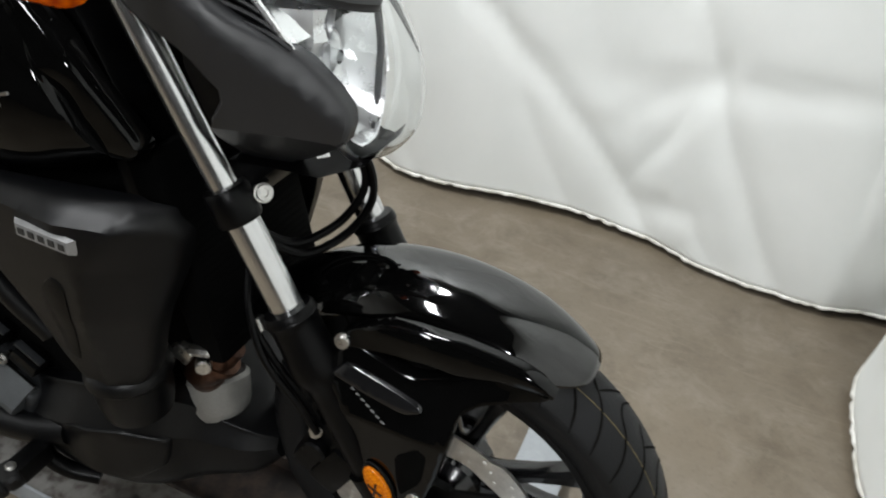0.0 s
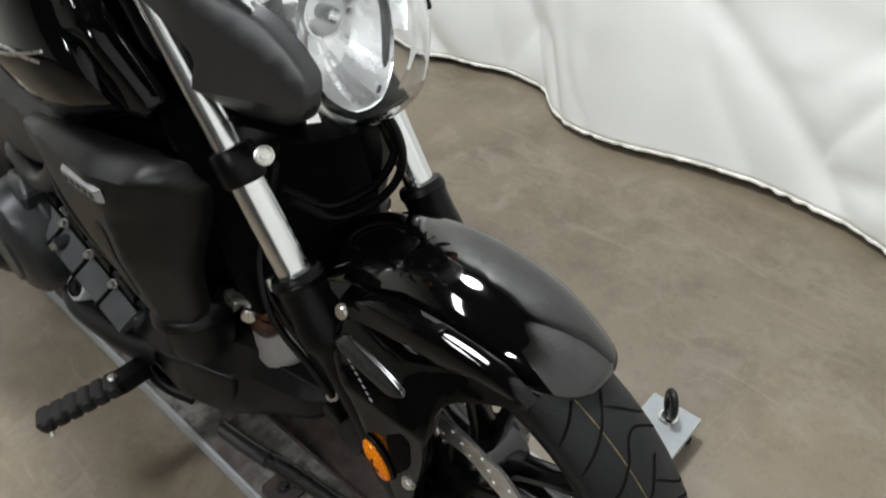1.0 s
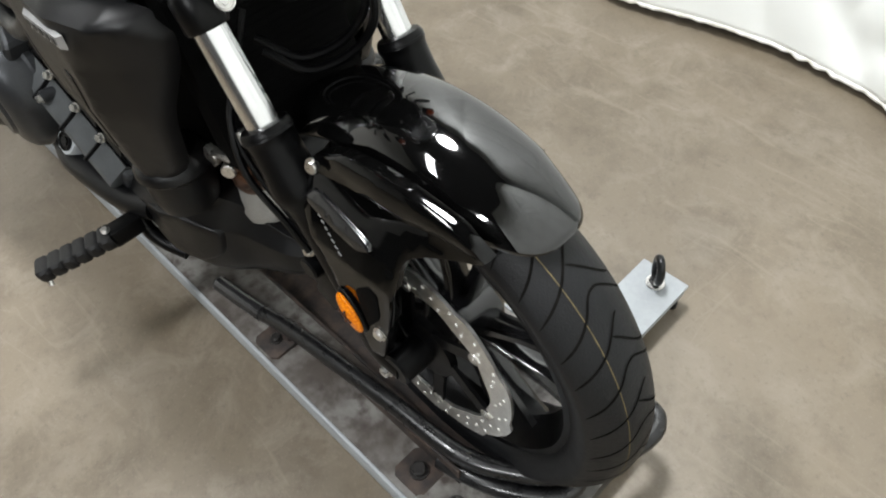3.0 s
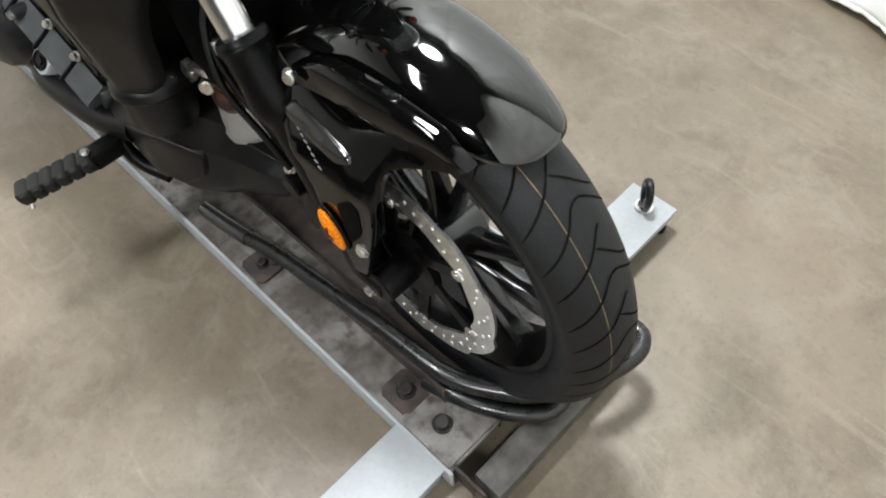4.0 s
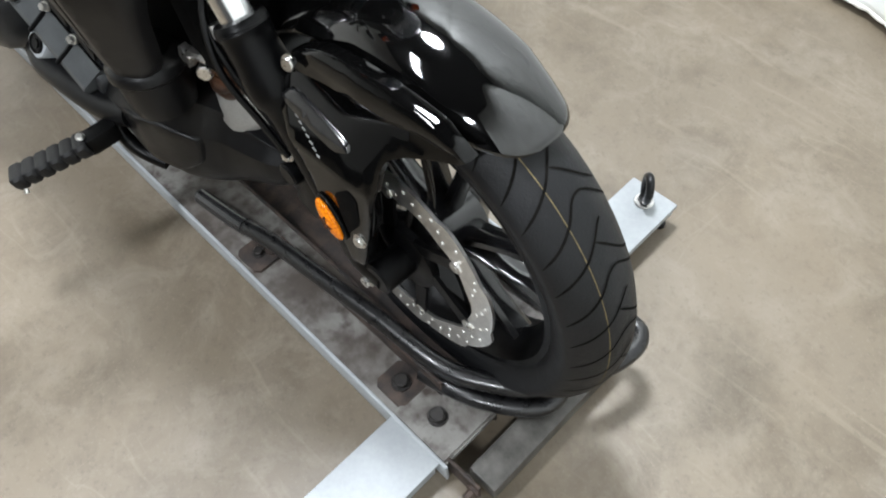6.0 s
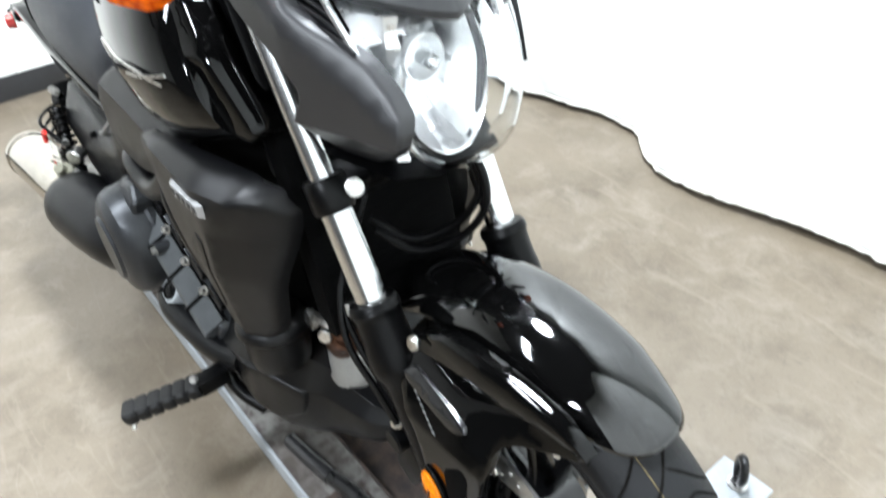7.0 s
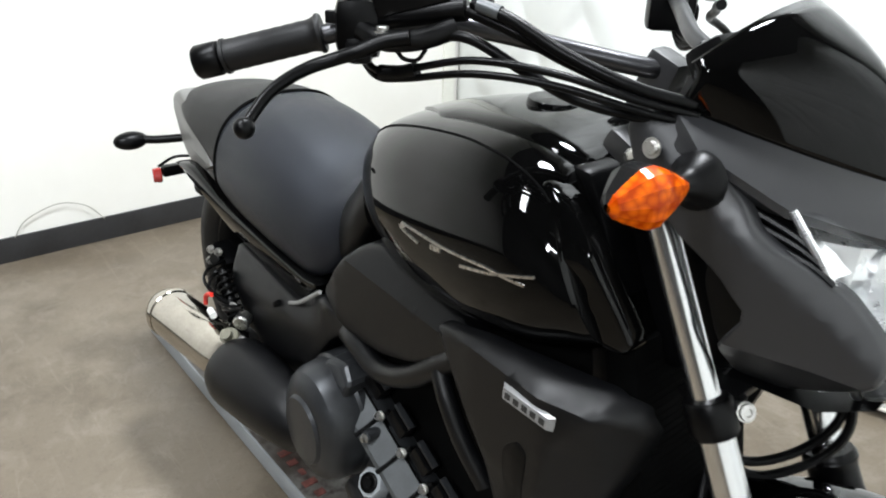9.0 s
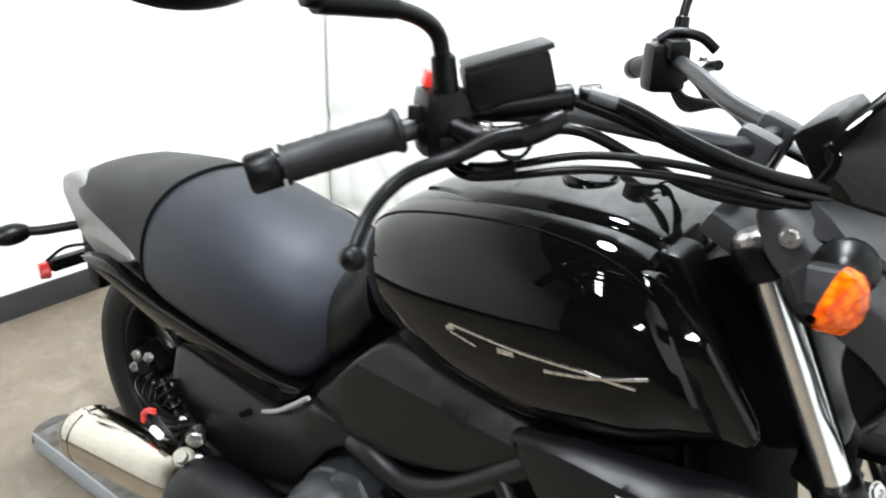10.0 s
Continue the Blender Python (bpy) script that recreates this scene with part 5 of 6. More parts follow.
# frame tubes
for s in (-1, 1):
    bm = bm_new()
    add_tube(bm, [(-0.90, s * 0.185, 0.60), (-0.86, s * 0.195, 0.605), (-0.78, s * 0.200, 0.592), (-0.70, s * 0.200, 0.625), (-0.62, s * 0.198, 0.690), (-0.56, s * 0.190, 0.74)], 0.019, segs=14)
    part("frame_tube", bm, MATTE, bike)
    bm = bm_new()
    add_tube(bm, [(-0.618, s * 0.205, 0.685), (-0.590, s * 0.214, 0.655), (-0.555, s * 0.212, 0.600), (-0.515, s * 0.20, 0.54)], 0.015, segs=12)
    part("frame_stay", bm, MATTE, bike)
# belly pan
belly = part_empty("belly_cover", bike, "matte black lower engine cover")
bm = bm_new()
BP = [(0.55, 0.0), (0.80, 0.06), (0.94, 0.18), (0.985, 0.36), (1.0, 0.55), (1.0, 0.70), (0.985, 0.74), (0.90, 0.86), (0.83, 0.96), (0.75, 0.995), (0.0, 1.0)]
BS = [(-0.80, 0.25, -0.80, 0.34, 0.18), (-0.70, 0.215, -0.70, 0.36, 0.20), (-0.60, 0.19, -0.60, 0.385, 0.205), (-0.52, 0.182, -0.52, 0.41, 0.203), (-0.45, 0.186, -0.45, 0.415, 0.19), (-0.405, 0.195, -0.40, 0.405, 0.165), (-0.37, 0.205, -0.375, 0.380, 0.135), (-0.33, 0.22, -0.34, 0.356, 0.118), (-0.28, 0.245, -0.29, 0.338, 0.10), (-0.25, 0.275, -0.26, 0.315, 0.07)]
skew_loft(bm, resample(BS, 28), [tuple(p) for p in resample(BP, 24)])
part("belly_shell", bm, MATTE, belly, angle=22)
for s in (-1, 1):
    bm = bm_new()
    add_tube(bm, [(-0.825, s * 0.222, 0.325), (-0.78, s * 0.232, 0.318), (-0.70, s * 0.226, 0.312), (-0.62, s * 0.212, 0.305), (-0.56, s * 0.19, 0.31)], 0.026, segs=14)
    part("belly_rail", bm, MATTE, belly)
    bm = bm_new()
    add_panel(bm, [(-0.56, 0.345), (-0.44, 0.362), (-0.385, 0.345), (-0.395, 0.285), (-0.45, 0.245), (-0.56, 0.255)], lambda x, z: -0.2065 + 0.30 * max(0, x + 0.5) + 0.9 * max(0, x + 0.44) ** 1.5, 0.03, 0.005, 2, -s, 0.014)
    part("belly_boss", bm, MATTE, belly)
    # footrest
    rest = part_empty("footrest", bike, "ribbed rubber footrest")
    bm = bm_new()
    add_box(bm, (-0.585, s * 0.252, 0.284), (0.034, 0.062, 0.038), 0.009)
    add_tube(bm, [(-0.62, s * 0.2, 0.30), (-0.608, s * 0.214, 0.252), (-0.575, s * 0.206, 0.218), (-0.53, s * 0.185, 0.20)], 0.014, segs=10)
    part("footrest_bracket", bm, DARK, rest)
    bm = bm_new()
    p0, p1 = Vector((-0.580, s * 0.275, 0.292)), Vector((-0.635, s * 0.405, 0.262))
    axis = (p1 - p0).normalized()
    side = axis.cross(Vector((0, 0, 1))).normalized()
    upv = side.cross(axis)
    rings = []
    for i in range(31):
        p = p0.lerp(p1, i / 30)
        w = 0.84 if i % 5 == 0 else 1.0
        rings.append([p + side * x * w + upv * z * w for x, z in ((-0.022, -0.008), (-0.018, -0.016), (0.018, -0.016), (0.022, -0.008), (0.022, 0.008), (0.018, 0.013), (-0.018, 0.013), (-0.022, 0.008))])
    add_loft(bm, rings)
    part("footrest_rubber", bm, GRIP, rest)
    bolt(rest, (-0.583, s * 0.282, 0.306), 0.006, 0.006, STEEL, False, "pivot_pin", (0.2, 0, 1))
    bm = bm_new()
    add_cyl(bm, (-0.622, s * 0.395, 0.258), (-0.612, s * 0.402, 0.240), 0.0045, segs=8)
    part("footrest_stud", bm, STEEL, rest)
# bits below the radiator
bm = bm_new()
add_tube(bm, [(-0.42, -0.05, 0.40), (-0.37, -0.085, 0.43), (-0.335, -0.095, 0.475), (-0.335, -0.08, 0.52), (-0.36, -0.05, 0.55)], 0.023, segs=14)
part("header_pipe", bm, COPPER, bike, "heat-tinted exhaust header")
bm = bm_new()
add_tube(bm, [(-0.318, -0.074, 0.505), (-0.336, -0.086, 0.475), (-0.352, -0.088, 0.442), (-0.372, -0.078, 0.415)], 0.024, segs=16)
add_lathe(bm, (-0.334, -0.086, 0.478), (-0.45, -0.3, -0.8), [(0.024, -0.006), (0.033, -0.005), (0.034, 0.003), (0.025, 0.005)], 24)
part("header_elbow", bm, COPPER, bike, "rust-brown header elbow with a clamp ring")
bm = bm_new()
add_lathe(bm, (-0.387, -0.045, 0.385), (0.25, -0.35, -0.9), [(0.0, 0.075), (0.035, 0.073), (0.050, 0.062), (0.056, 0.045), (0.056, 0.0), (0.050, -0.006), (0.046, 0.0), (0.0, 0.01)], 36)
part("oil_filter", bm, mat("bare_alloy", (0.30, 0.295, 0.28), 0.45, metal=0.35, vary=0.12, scale=40, rough_vary=0.08), bike, "pale alloy filter cup")
bm = bm_new()
add_tube(bm, [(-0.372, -0.125, 0.515), (-0.345, -0.128, 0.528), (-0.322, -0.122, 0.530), (-0.312, -0.108, 0.518)], 0.009, segs=8)
add_box(bm, (-0.352, -0.130, 0.520), (0.026, 0.014, 0.030), 0.003, Matrix.Rotation(radians(30), 4, "Y"))
add_cyl(bm, (-0.335, -0.115, 0.500), (-0.322, -0.130, 0.502), 0.012, segs=14, bevel=0.002)
part("header_bracket", bm, STEEL, bike)

# exhaust
exhaust = part_empty("exhaust", bike, "chrome muffler with a matte black heat shield")
m0, m1 = Vector((-1.02, -0.249, 0.396)), Vector((-1.60, -0.289, 0.361))
d = (m1 - m0).normalized()
bm = bm_new()
add_lathe(bm, m0, d, [(0.040, 0.20), (0.050, 0.23), (0.058, 0.27), (0.060, 0.35), (0.061, 0.52), (0.059, 0.56), (0.055, 0.575), (0.050, 0.58), (0.048, 0.57), (0.0, 0.56)], 48)
part("muffler", bm, MIRRORC, exhaust, "polished chrome muffler")
bm = bm_new()
add_lathe(bm, m0, d, [(0.0612, 0.535), (0.0628, 0.537), (0.0628, 0.552), (0.0607, 0.554)], 48)
part("muffler_band", bm, MIRRORC, exhaust)
bm = bm_new()
add_lathe(bm, Vector((-0.95, -0.242, 0.366)), Vector((-1.30, -0.272, 0.368)) - Vector((-0.95, -0.242, 0.366)), [(0.0, -0.01), (0.038, 0.0), (0.056, 0.03), (0.067, 0.09), (0.075, 0.17), (0.079, 0.25), (0.0775, 0.28), (0.072, 0.298), (0.063, 0.304), (0.057, 0.298)], 44)
part("heat_shield", bm, MATTE, exhaust)
# rear brake, shock and small fittings behind the muffler
rear = part_empty("rear_suspension", bike)
bm = bm_new()
add_tube(bm, [(-1.02, -0.12, 0.40), (-1.3, -0.13, 0.37), (-1.56, -0.125, 0.352)], 0.028, segs=12)
add_tube(bm, [(-1.02, 0.12, 0.40), (-1.3, 0.13, 0.37), (-1.56, 0.125, 0.352)], 0.028, segs=12)
part("swing_arm", bm, DARK, rear)
bm = bm_new()
add_box(bm, (-1.47, -0.105, 0.47), (0.10, 0.05, 0.07), 0.014, Matrix.Rotation(radians(25), 4, "Y"))
add_cyl(bm, (-1.45, -0.12, 0.47), (-1.45, -0.145, 0.47), 0.02, segs=16, bevel=0.003)
add_cyl(bm, (-1.50, -0.12, 0.48), (-1.50, -0.14, 0.48), 0.014, segs=16, bevel=0.003)
rc = part("rear_caliper", bm, DARK, rear)
bolt(rc, (-1.48, -0.132, 0.45), 0.007, 0.01, STEEL, True, "caliper_bolt", (0, -1, 0))
bolt(rc, (-1.52, -0.132, 0.43), 0.007, 0.01, STEEL, True, "caliper_bolt", (0, -1, 0))
bm = bm_new()
pts = []
a, b = Vector((-1.385, -0.215, 0.535)), Vector((-1.275, -0.235, 0.425))
add_cyl(bm, a, b, 0.011, segs=12)
add_cyl(bm, b, b + (b - a) * 0.15, 0.017, segs=12)
u, v = frame_of(b - a)
for i in range(121):
    t = i / 120
    pts.append(a.lerp(b, t) + (u * math.cos(t * 60) + v * math.sin(t * 60)) * 0.017)
add_tube(bm, pts, 0.0035, segs=6, smooth=False)
part("damper", bm, DARK, rear, "dark coil-over damper")
bm = bm_new()
add_tube(bm, [(-1.345, -0.262, 0.505), (-1.365, -0.262, 0.498), (-1.385, -0.262, 0.482), (-1.39, -0.262, 0.462)], 0.0055, segs=8)
part("red_clip", bm, RED, rear, "red plastic clip")
bm = bm_new()
add_cyl(bm, (-1.345, -0.27, 0.468), (-1.315, -0.275, 0.470), 0.008, segs=10)
part("white_connector", bm, WHITE, rear)
bm = bm_new()
add_cyl(bm, (-1.285, -0.215, 0.462), (-1.262, -0.238, 0.460), 0.018, segs=18, bevel=0.003)
part("brake_joint", bm, STEEL, rear)
bm = bm_new()
add_cyl(bm, (-1.275, -0.25, 0.415), (-1.262, -0.268, 0.442), 0.021, segs=18, bevel=0.004)
add_cyl(bm, (-1.262, -0.268, 0.442), (-1.256, -0.276, 0.454), 0.012, segs=14)
part("fluid_pot", bm, mat("clouded_plastic", (0.14, 0.135, 0.10), 0.35, vary=0.2, scale=60), rear)
bolt(rear, (-1.245, -0.245, 0.432), 0.007, 0.008, STEEL, True, "joint_bolt", (0.5, -0.6, 0.5))
bolt(rear, (-1.30, -0.235, 0.487), 0.007, 0.008, STEEL, True, "joint_bolt", (0.5, -0.6, 0.5))
bm = bm_new()
add_box(bm, (-1.50, -0.16, 0.505), (0.075, 0.05, 0.055), 0.010, Matrix.Rotation(radians(30), 4, "Y"))
add_cyl(bm, (-1.485, -0.18, 0.515), (-1.48, -0.198, 0.52), 0.017, segs=16, bevel=0.003)
part("rear_caliper", bm, DARK, rear)
for k, (x, z) in enumerate([(-1.47, 0.54), (-1.515, 0.53), (-1.53, 0.495)]):
    bolt(rear, (x, -0.187, z), 0.0075, 0.012, STEEL, True, "caliper_bolt", (0.4, -0.7, 0.4))
bm = bm_new()
add_box(bm, (-1.345, -0.222, 0.44), (0.15, 0.012, 0.03), 0.004, Matrix.Rotation(radians(28), 4, "Y"))
part("torque_arm", bm, DARK, rear)
for k in range(5):
    bm = bm_new()
    add_tube(bm, [(-1.26 - 0.012 * k, -0.23, 0.50 - 0.006 * k), (-1.31 - 0.015 * k, -0.245 - 0.004 * k, 0.475 + 0.010 * k), (-1.37 - 0.02 * k, -0.23, 0.455 + 0.014 * k), (-1.46, -0.18, 0.48 + 0.01 * k)], 0.0042, segs=6)
    part("rear_hose", bm, DARK, rear)

# ---- nose: headlight, cowls, screen ----
nose = part_empty("headlight_cowl", bike, "satin graphite headlight cowl with a gloss black screen")


def rounded(d):
    return 0.30 * d + 7.1 * d * d if d < 0.05 else 0.03275 + 1.0 * (d - 0.05)


for s in (-1, 1):
    def cy(x, z):
        return float(np.interp(x, [-0.37, -0.24, -0.17, -0.10], [-0.158, -0.146, -0.119, -0.098])) + 0.95 * max(0, 0.902 - 0.04 * (x + 0.258) - z) + rounded(max(0, z - 1.070 + 0.71 * (x + 0.33)))
    bm = bm_new()
    edge = [(-0.388, 1.10), (-0.372, 1.118), (-0.328, 1.112), (-0.309, 1.094), (-0.285, 1.073), (-0.257, 1.046), (-0.239, 1.025), (-0.221, 1.012), (-0.199, 1.001), (-0.174, 0.988), (-0.157, 0.978), (-0.129, 0.953), (-0.111, 0.932), (-0.107, 0.917), (-0.112, 0.898), (-0.155, 0.862), (-0.205, 0.834), (-0.247, 0.836), (-0.256, 0.885), (-0.228, 0.938), (-0.262, 0.972), (-0.32, 1.005), (-0.372, 1.06)]
    marks = [((-0.250, 0.902), (-0.125, 0.897)), ((-0.35, 1.084), (-0.125, 0.924))]
    if s > 0:
        # the far cheek stops further back, where the lens wraps round
        edge, marks = [(x if x < -0.26 else -0.26 + (x + 0.26) * 0.12, z) for x, z in edge], []
    add_panel(bm, edge, cy, 0.018, 0.004, 1, -s, 0.013, marks)
    part("side_cowl", bm, SATIN, nose, angle=22)
    bm = bm_new()
    add_panel(bm, [(-0.285, 0.985), (-0.235, 0.955), (-0.215, 0.935), (-0.245, 0.88), (-0.262, 0.90), (-0.285, 0.95)], lambda x, z: -0.128, 0.006, 0.002, 2, -s)
    part("cowl_vent", bm, DARK, nose)
    bolt(nose, (-0.35, s * 0.160, 1.084), 0.008, 0.006, STEEL, False, "cowl_screw", (0, s, 0.1))
    # vent with three slats between cheek and lens; a near-black sheet paints its shade
    bm = bm_new()
    add_loft(bm, [[Vector((-0.272, s * 0.104, 1.050)), Vector((-0.222, s * 0.098, 1.048))], [Vector((-0.240, s * 0.104, 1.005)), Vector((-0.196, s * 0.092, 1.010))], [Vector((-0.175, s * 0.090, 0.972)), Vector((-0.172, s * 0.086, 0.976))]], cap=False, closed=False)
    part("vent_shade", bm, PIT, nose)
    for k in range(3):
        bm = bm_new()
        add_tube(bm, [(-0.268 + 0.016 * k, s * 0.117, 1.040 - 0.014 * k), (-0.226 + 0.016 * k, s * 0.108, 1.026 - 0.013 * k), (-0.200 + 0.015 * k, s * 0.102, 1.014 - 0.014 * k)], 0.0032, segs=6)
        part("grille_slat", bm, MATTE, nose)
    # front indicator
    ind = part_empty("front_indicator", nose)
    bm = bm_new()
    add_lathe(bm, (-0.30, s * 0.145, 1.062), (0.02, s, 0.03), [(0.0, 0.0), (0.030, 0.002), (0.029, 0.012), (0.018, 0.024), (0.012, 0.034), (0.012, 0.055)], 20)
    part("stalk", bm, DARK, ind)
    rot = Matrix.Rotation(radians(s * 14), 4, "Z") @ Matrix.Rotation(radians(s * -6), 4, "X")
    for which, m_, nm in ((1, AMBER, "indicator_lens"), (-1, DARK, "indicator_body")):
        bm = bm_new()
        c0 = Vector((-0.292, s * (0.242 if s < 0 else 0.226), 1.068))
        rings = []
        for i in range(17):
            t = i / 16
            yv = -0.043 + 0.087 * t
            prof_w = float(np.interp(t, [0, 0.06, 0.28, 0.44, 0.60, 0.84, 0.95, 1], [0.16, 0.30, 0.74, 0.97, 0.98, 0.56, 0.34, 0.10]))
            h, dpt = 0.0295 * prof_w + 0.001, (0.022 if which > 0 else 0.045) * prof_w + 0.001
            ring = []
            for k in range(7):
                a = -math.pi / 2 + math.pi * k / 6
                ring.append(c0 + rot @ Vector((which * dpt * math.cos(a) ** 0.8 if math.cos(a) > 0 else 0.0, s * yv, h * math.sin(a))))
            rings.append(ring)
        add_loft(bm, rings, cap=False, closed=True)
        part(nm, bm, m_, ind, "faceted amber lens" if which > 0 else "", angle=9)
# upper cowl: a band in a V from side to side


def cowl_edges(u):
    a = abs(u)
    e = a ** 1.28
    lo = Vector((-0.130 - 0.150 * e - 0.10 * max(0, a - 0.72), 0.150 * math.copysign(a ** 0.92, u), 1.008 + 0.052 * e + 0.10 * max(0, a - 0.72)))
    hi = Vector((-0.164 - 0.190 * e, 0.132 * math.copysign(a ** 0.95, u), 1.066 + 0.058 * e))
    return lo, hi


bm = bm_new()
rings = []
for i in range(49):
    u = -1 + 2 * i / 48
    lo, hi = cowl_edges(u)
    mid = lo.lerp(hi, 0.45) + Vector((0.005, 0.004 * u, 0.003))
    back = Vector((-0.02, 0, -0.004))
    rings.append([lo + back, lo + Vector((0.0, 0, -0.004)), lo, lo.lerp(mid, 0.12) + Vector((0.004, 0, 0.001)), mid, mid.lerp(hi, 0.6), hi, hi + back])
add_loft(bm, rings)
part("upper_cowl", bm, SATIN, nose, angle=40)
# screen
bm = bm_new()
grid = []
for i in range(41):
    u = -1 + 2 * i / 40
    a = abs(u)
    bo = cowl_edges(u)[1] + Vector((0.002, 0, -0.006))
    to = Vector((-0.300 - 0.045 * a ** 2, 0.124 * u, 1.216 - 0.05 * a ** 2.2))
    line = []
    for k in range(15):
        t = k / 14
        p = bo.lerp(to, t)
        bulge = math.sin(math.pi * t) * 0.014
        crown = 0.016 * (1 - a ** 1.5)
        line.append(p + Vector((bulge + crown * math.sin(math.pi * t), 0, bulge * 0.8 + crown * 0.5 * t)))
    grid.append(line)
add_loft(bm, grid, cap=False, closed=False)
so = part("screen", bm, GLOSS, nose, "gloss black pointed fly screen", angle=60).modifiers.new("thickness", "SOLIDIFY")
so.thickness, so.offset = 0.004, -1
bm = bm_new()
add_box(bm, (-0.345, 0, 1.15), (0.05, 0.17, 0.07), 0.012, Matrix.Rotation(radians(-35), 4, "Y"))
part("instrument", bm, DARK, nose)
for s in (-1, 1):
    bolt(nose, (-0.335, s * 0.1135, 1.155), 0.007, 0.005, DARK, False, "screen_screw", (0.5, s * 0.8, 0.4))

# headlight
lamp = part_empty("headlight", nose, "clear multi-reflector headlight")
LEV = [(1.045, -0.192, -0.220, 0.124), (1.007, -0.142, -0.203, 0.120), (0.969, -0.106, -0.182, 0.111), (0.932, -0.087, -0.162, 0.100), (0.899, -0.082, -0.150, 0.084), (0.871, -0.086, -0.145, 0.069), (0.849, -0.104, -0.143, 0.045), (0.836, -0.126, -0.142, 0.025)]


def near_edge(z):
    return float(np.interp(z, [0.836, 0.871, 0.899, 0.932, 0.969, 1.007, 1.045], [-0.142, -0.140, -0.138, -0.144, -0.162, -0.188, -0.221]))


def lens_rows(offset, shrink, n=30):
    rows = []
    for z, xc, xe, w in resample(LEV, n):
        row = []
        for i in range(25):
            u = -1 + 2 * i / 24
            row.append(Vector((xc + ((xe if u > 0 else near_edge(z)) - xc) * abs(u) ** 2.2 - offset, (w if u > 0 else w * 0.84) * shrink * math.sin(u * 1.4) / math.sin(1.4), z)))
        rows.append(row)
    return rows


bm = bm_new()
add_loft(bm, lens_rows(0, 1.0), cap=False, closed=False)
lo_ = part("lens", bm, GLASS, lamp, "clear bulging lens", angle=80)
lo_.visible_shadow = False
lens_mod = lo_.modifiers.new("thickness", "SOLIDIFY")
lens_mod.thickness, lens_mod.offset = 0.0015, -1
# bowl: a tall oval cup with broad facets, a ring round the bulb
bm = bm_new()
rings = []
for q, back in [(1.02, 0.002), (1.0, 0.0), (0.94, -0.016), (0.82, -0.036), (0.66, -0.055), (0.48, -0.068), (0.30, -0.076), (0.22, -0.077)]:
    rings.append([Vector((-0.150 + back + (0.005 if (i // 5) % 2 and 0.25 < q < 0.95 else 0.0) + 0.02 * math.sin(a) * -0.6, (0.052 if math.cos(a) > 0 else 0.064) * q * math.cos(a), 0.937 + 0.086 * q * math.sin(a) + (0.0015 if i % 4 else 0))) for i, a in enumerate([2 * math.pi * i / 40 for i in range(40)])])
add_loft(bm, rings, cap=False)
part("reflector_bowl", bm, BOWL, lamp, angle=9)
for s in (-1, 1):
    bm = bm_new()
    rows = []
    for k in range(11):
        z = (0.85 if s < 0 else 0.905) + (0.0165 if s < 0 else 0.0125) * k
        xe, w = (float(np.interp(z, [r[0] for r in reversed(LEV)], [r[j] for r in reversed(LEV)])) for j in (2, 3))
        w *= 0.84 if s < 0 else 1.0
        xe = near_edge(z) if s < 0 else xe
        rows.append([Vector((-0.158 - 0.006 * (k % 2), s * 0.054, z)), Vector((-0.168, s * 0.066, z)), Vector((xe - 0.022, s * w * 0.86, z)), Vector((xe - 0.006, s * w * 0.97, z))])
    add_loft(bm, rows, cap=False, closed=False)
    part("side_reflector", bm, BOWL, lamp, angle=14)
bm = bm_new()
add_loft(bm, [[Vector(p) for p in row] for row in (
    ((-0.178, -0.096, 0.985), (-0.168, -0.06, 0.99), (-0.160, -0.02, 1.00), (-0.158, 0.02, 1.00)),
    ((-0.200, -0.097, 1.008), (-0.184, -0.06, 1.010), (-0.172, -0.02, 1.012), (-0.170, 0.02, 1.012)),
    ((-0.224, -0.097, 1.030), (-0.204, -0.06, 1.026), (-0.186, -0.02, 1.022), (-0.184, 0.02, 1.022)))], cap=False, closed=False)
part("upper_reflector", bm, BOWL, lamp, angle=20)
bm = bm_new()
add_lathe(bm, (-0.232, 0.0, 0.945), (1, 0, 0), [(0.014, 0.0), (0.018, 0.012), (0.026, 0.030), (0.028, 0.040), (0.0255, 0.040), (0.014, 0.012)], 28)
part("reflector_ring", bm, BOWL, lamp)
bm = bm_new()
add_lathe(bm, (-0.222, 0.0, 0.945), (1, 0, 0), [(0.0, 0.05), (0.008, 0.045), (0.009, 0.02), (0.009, 0.0)], 16)
part("bulb", bm, GLASS, lamp)
bm = bm_new()
add_tube(bm, [(-0.146, 0.026, 1.002), (-0.150, 0.044, 0.955), (-0.152, 0.046, 0.92), (-0.150, 0.038, 0.875), (-0.145, 0.02, 0.856)], 0.0046, segs=8)
part("lens_divider", bm, mat("grey_divider", (0.055, 0.055, 0.06), 0.4), lamp)
bm = bm_new()
rows = []
for z, xc, xe, w in resample(LEV, 22):
    if z < 0.866:
        rows.append([Vector((xc - 0.010 - 0.012 * abs(v), w * 0.8 * v, z)) for v in (-1, -0.4, 0.4, 1)])
add_loft(bm, rows, cap=False, closed=False)
part("lower_cell", bm, DARK, lamp)
bm = bm_new()
add_tube(bm, [Vector((near_edge(z) - 0.001, -w * 0.85, z)) for z, xc, xe, w in resample(LEV, 16)], 0.0042, segs=8, smooth=False)
part("lens_edge", bm, BOWL, lamp, "bright lens rim")
# black trim along the far edge of the lens, tapering to a point
bm = bm_new()
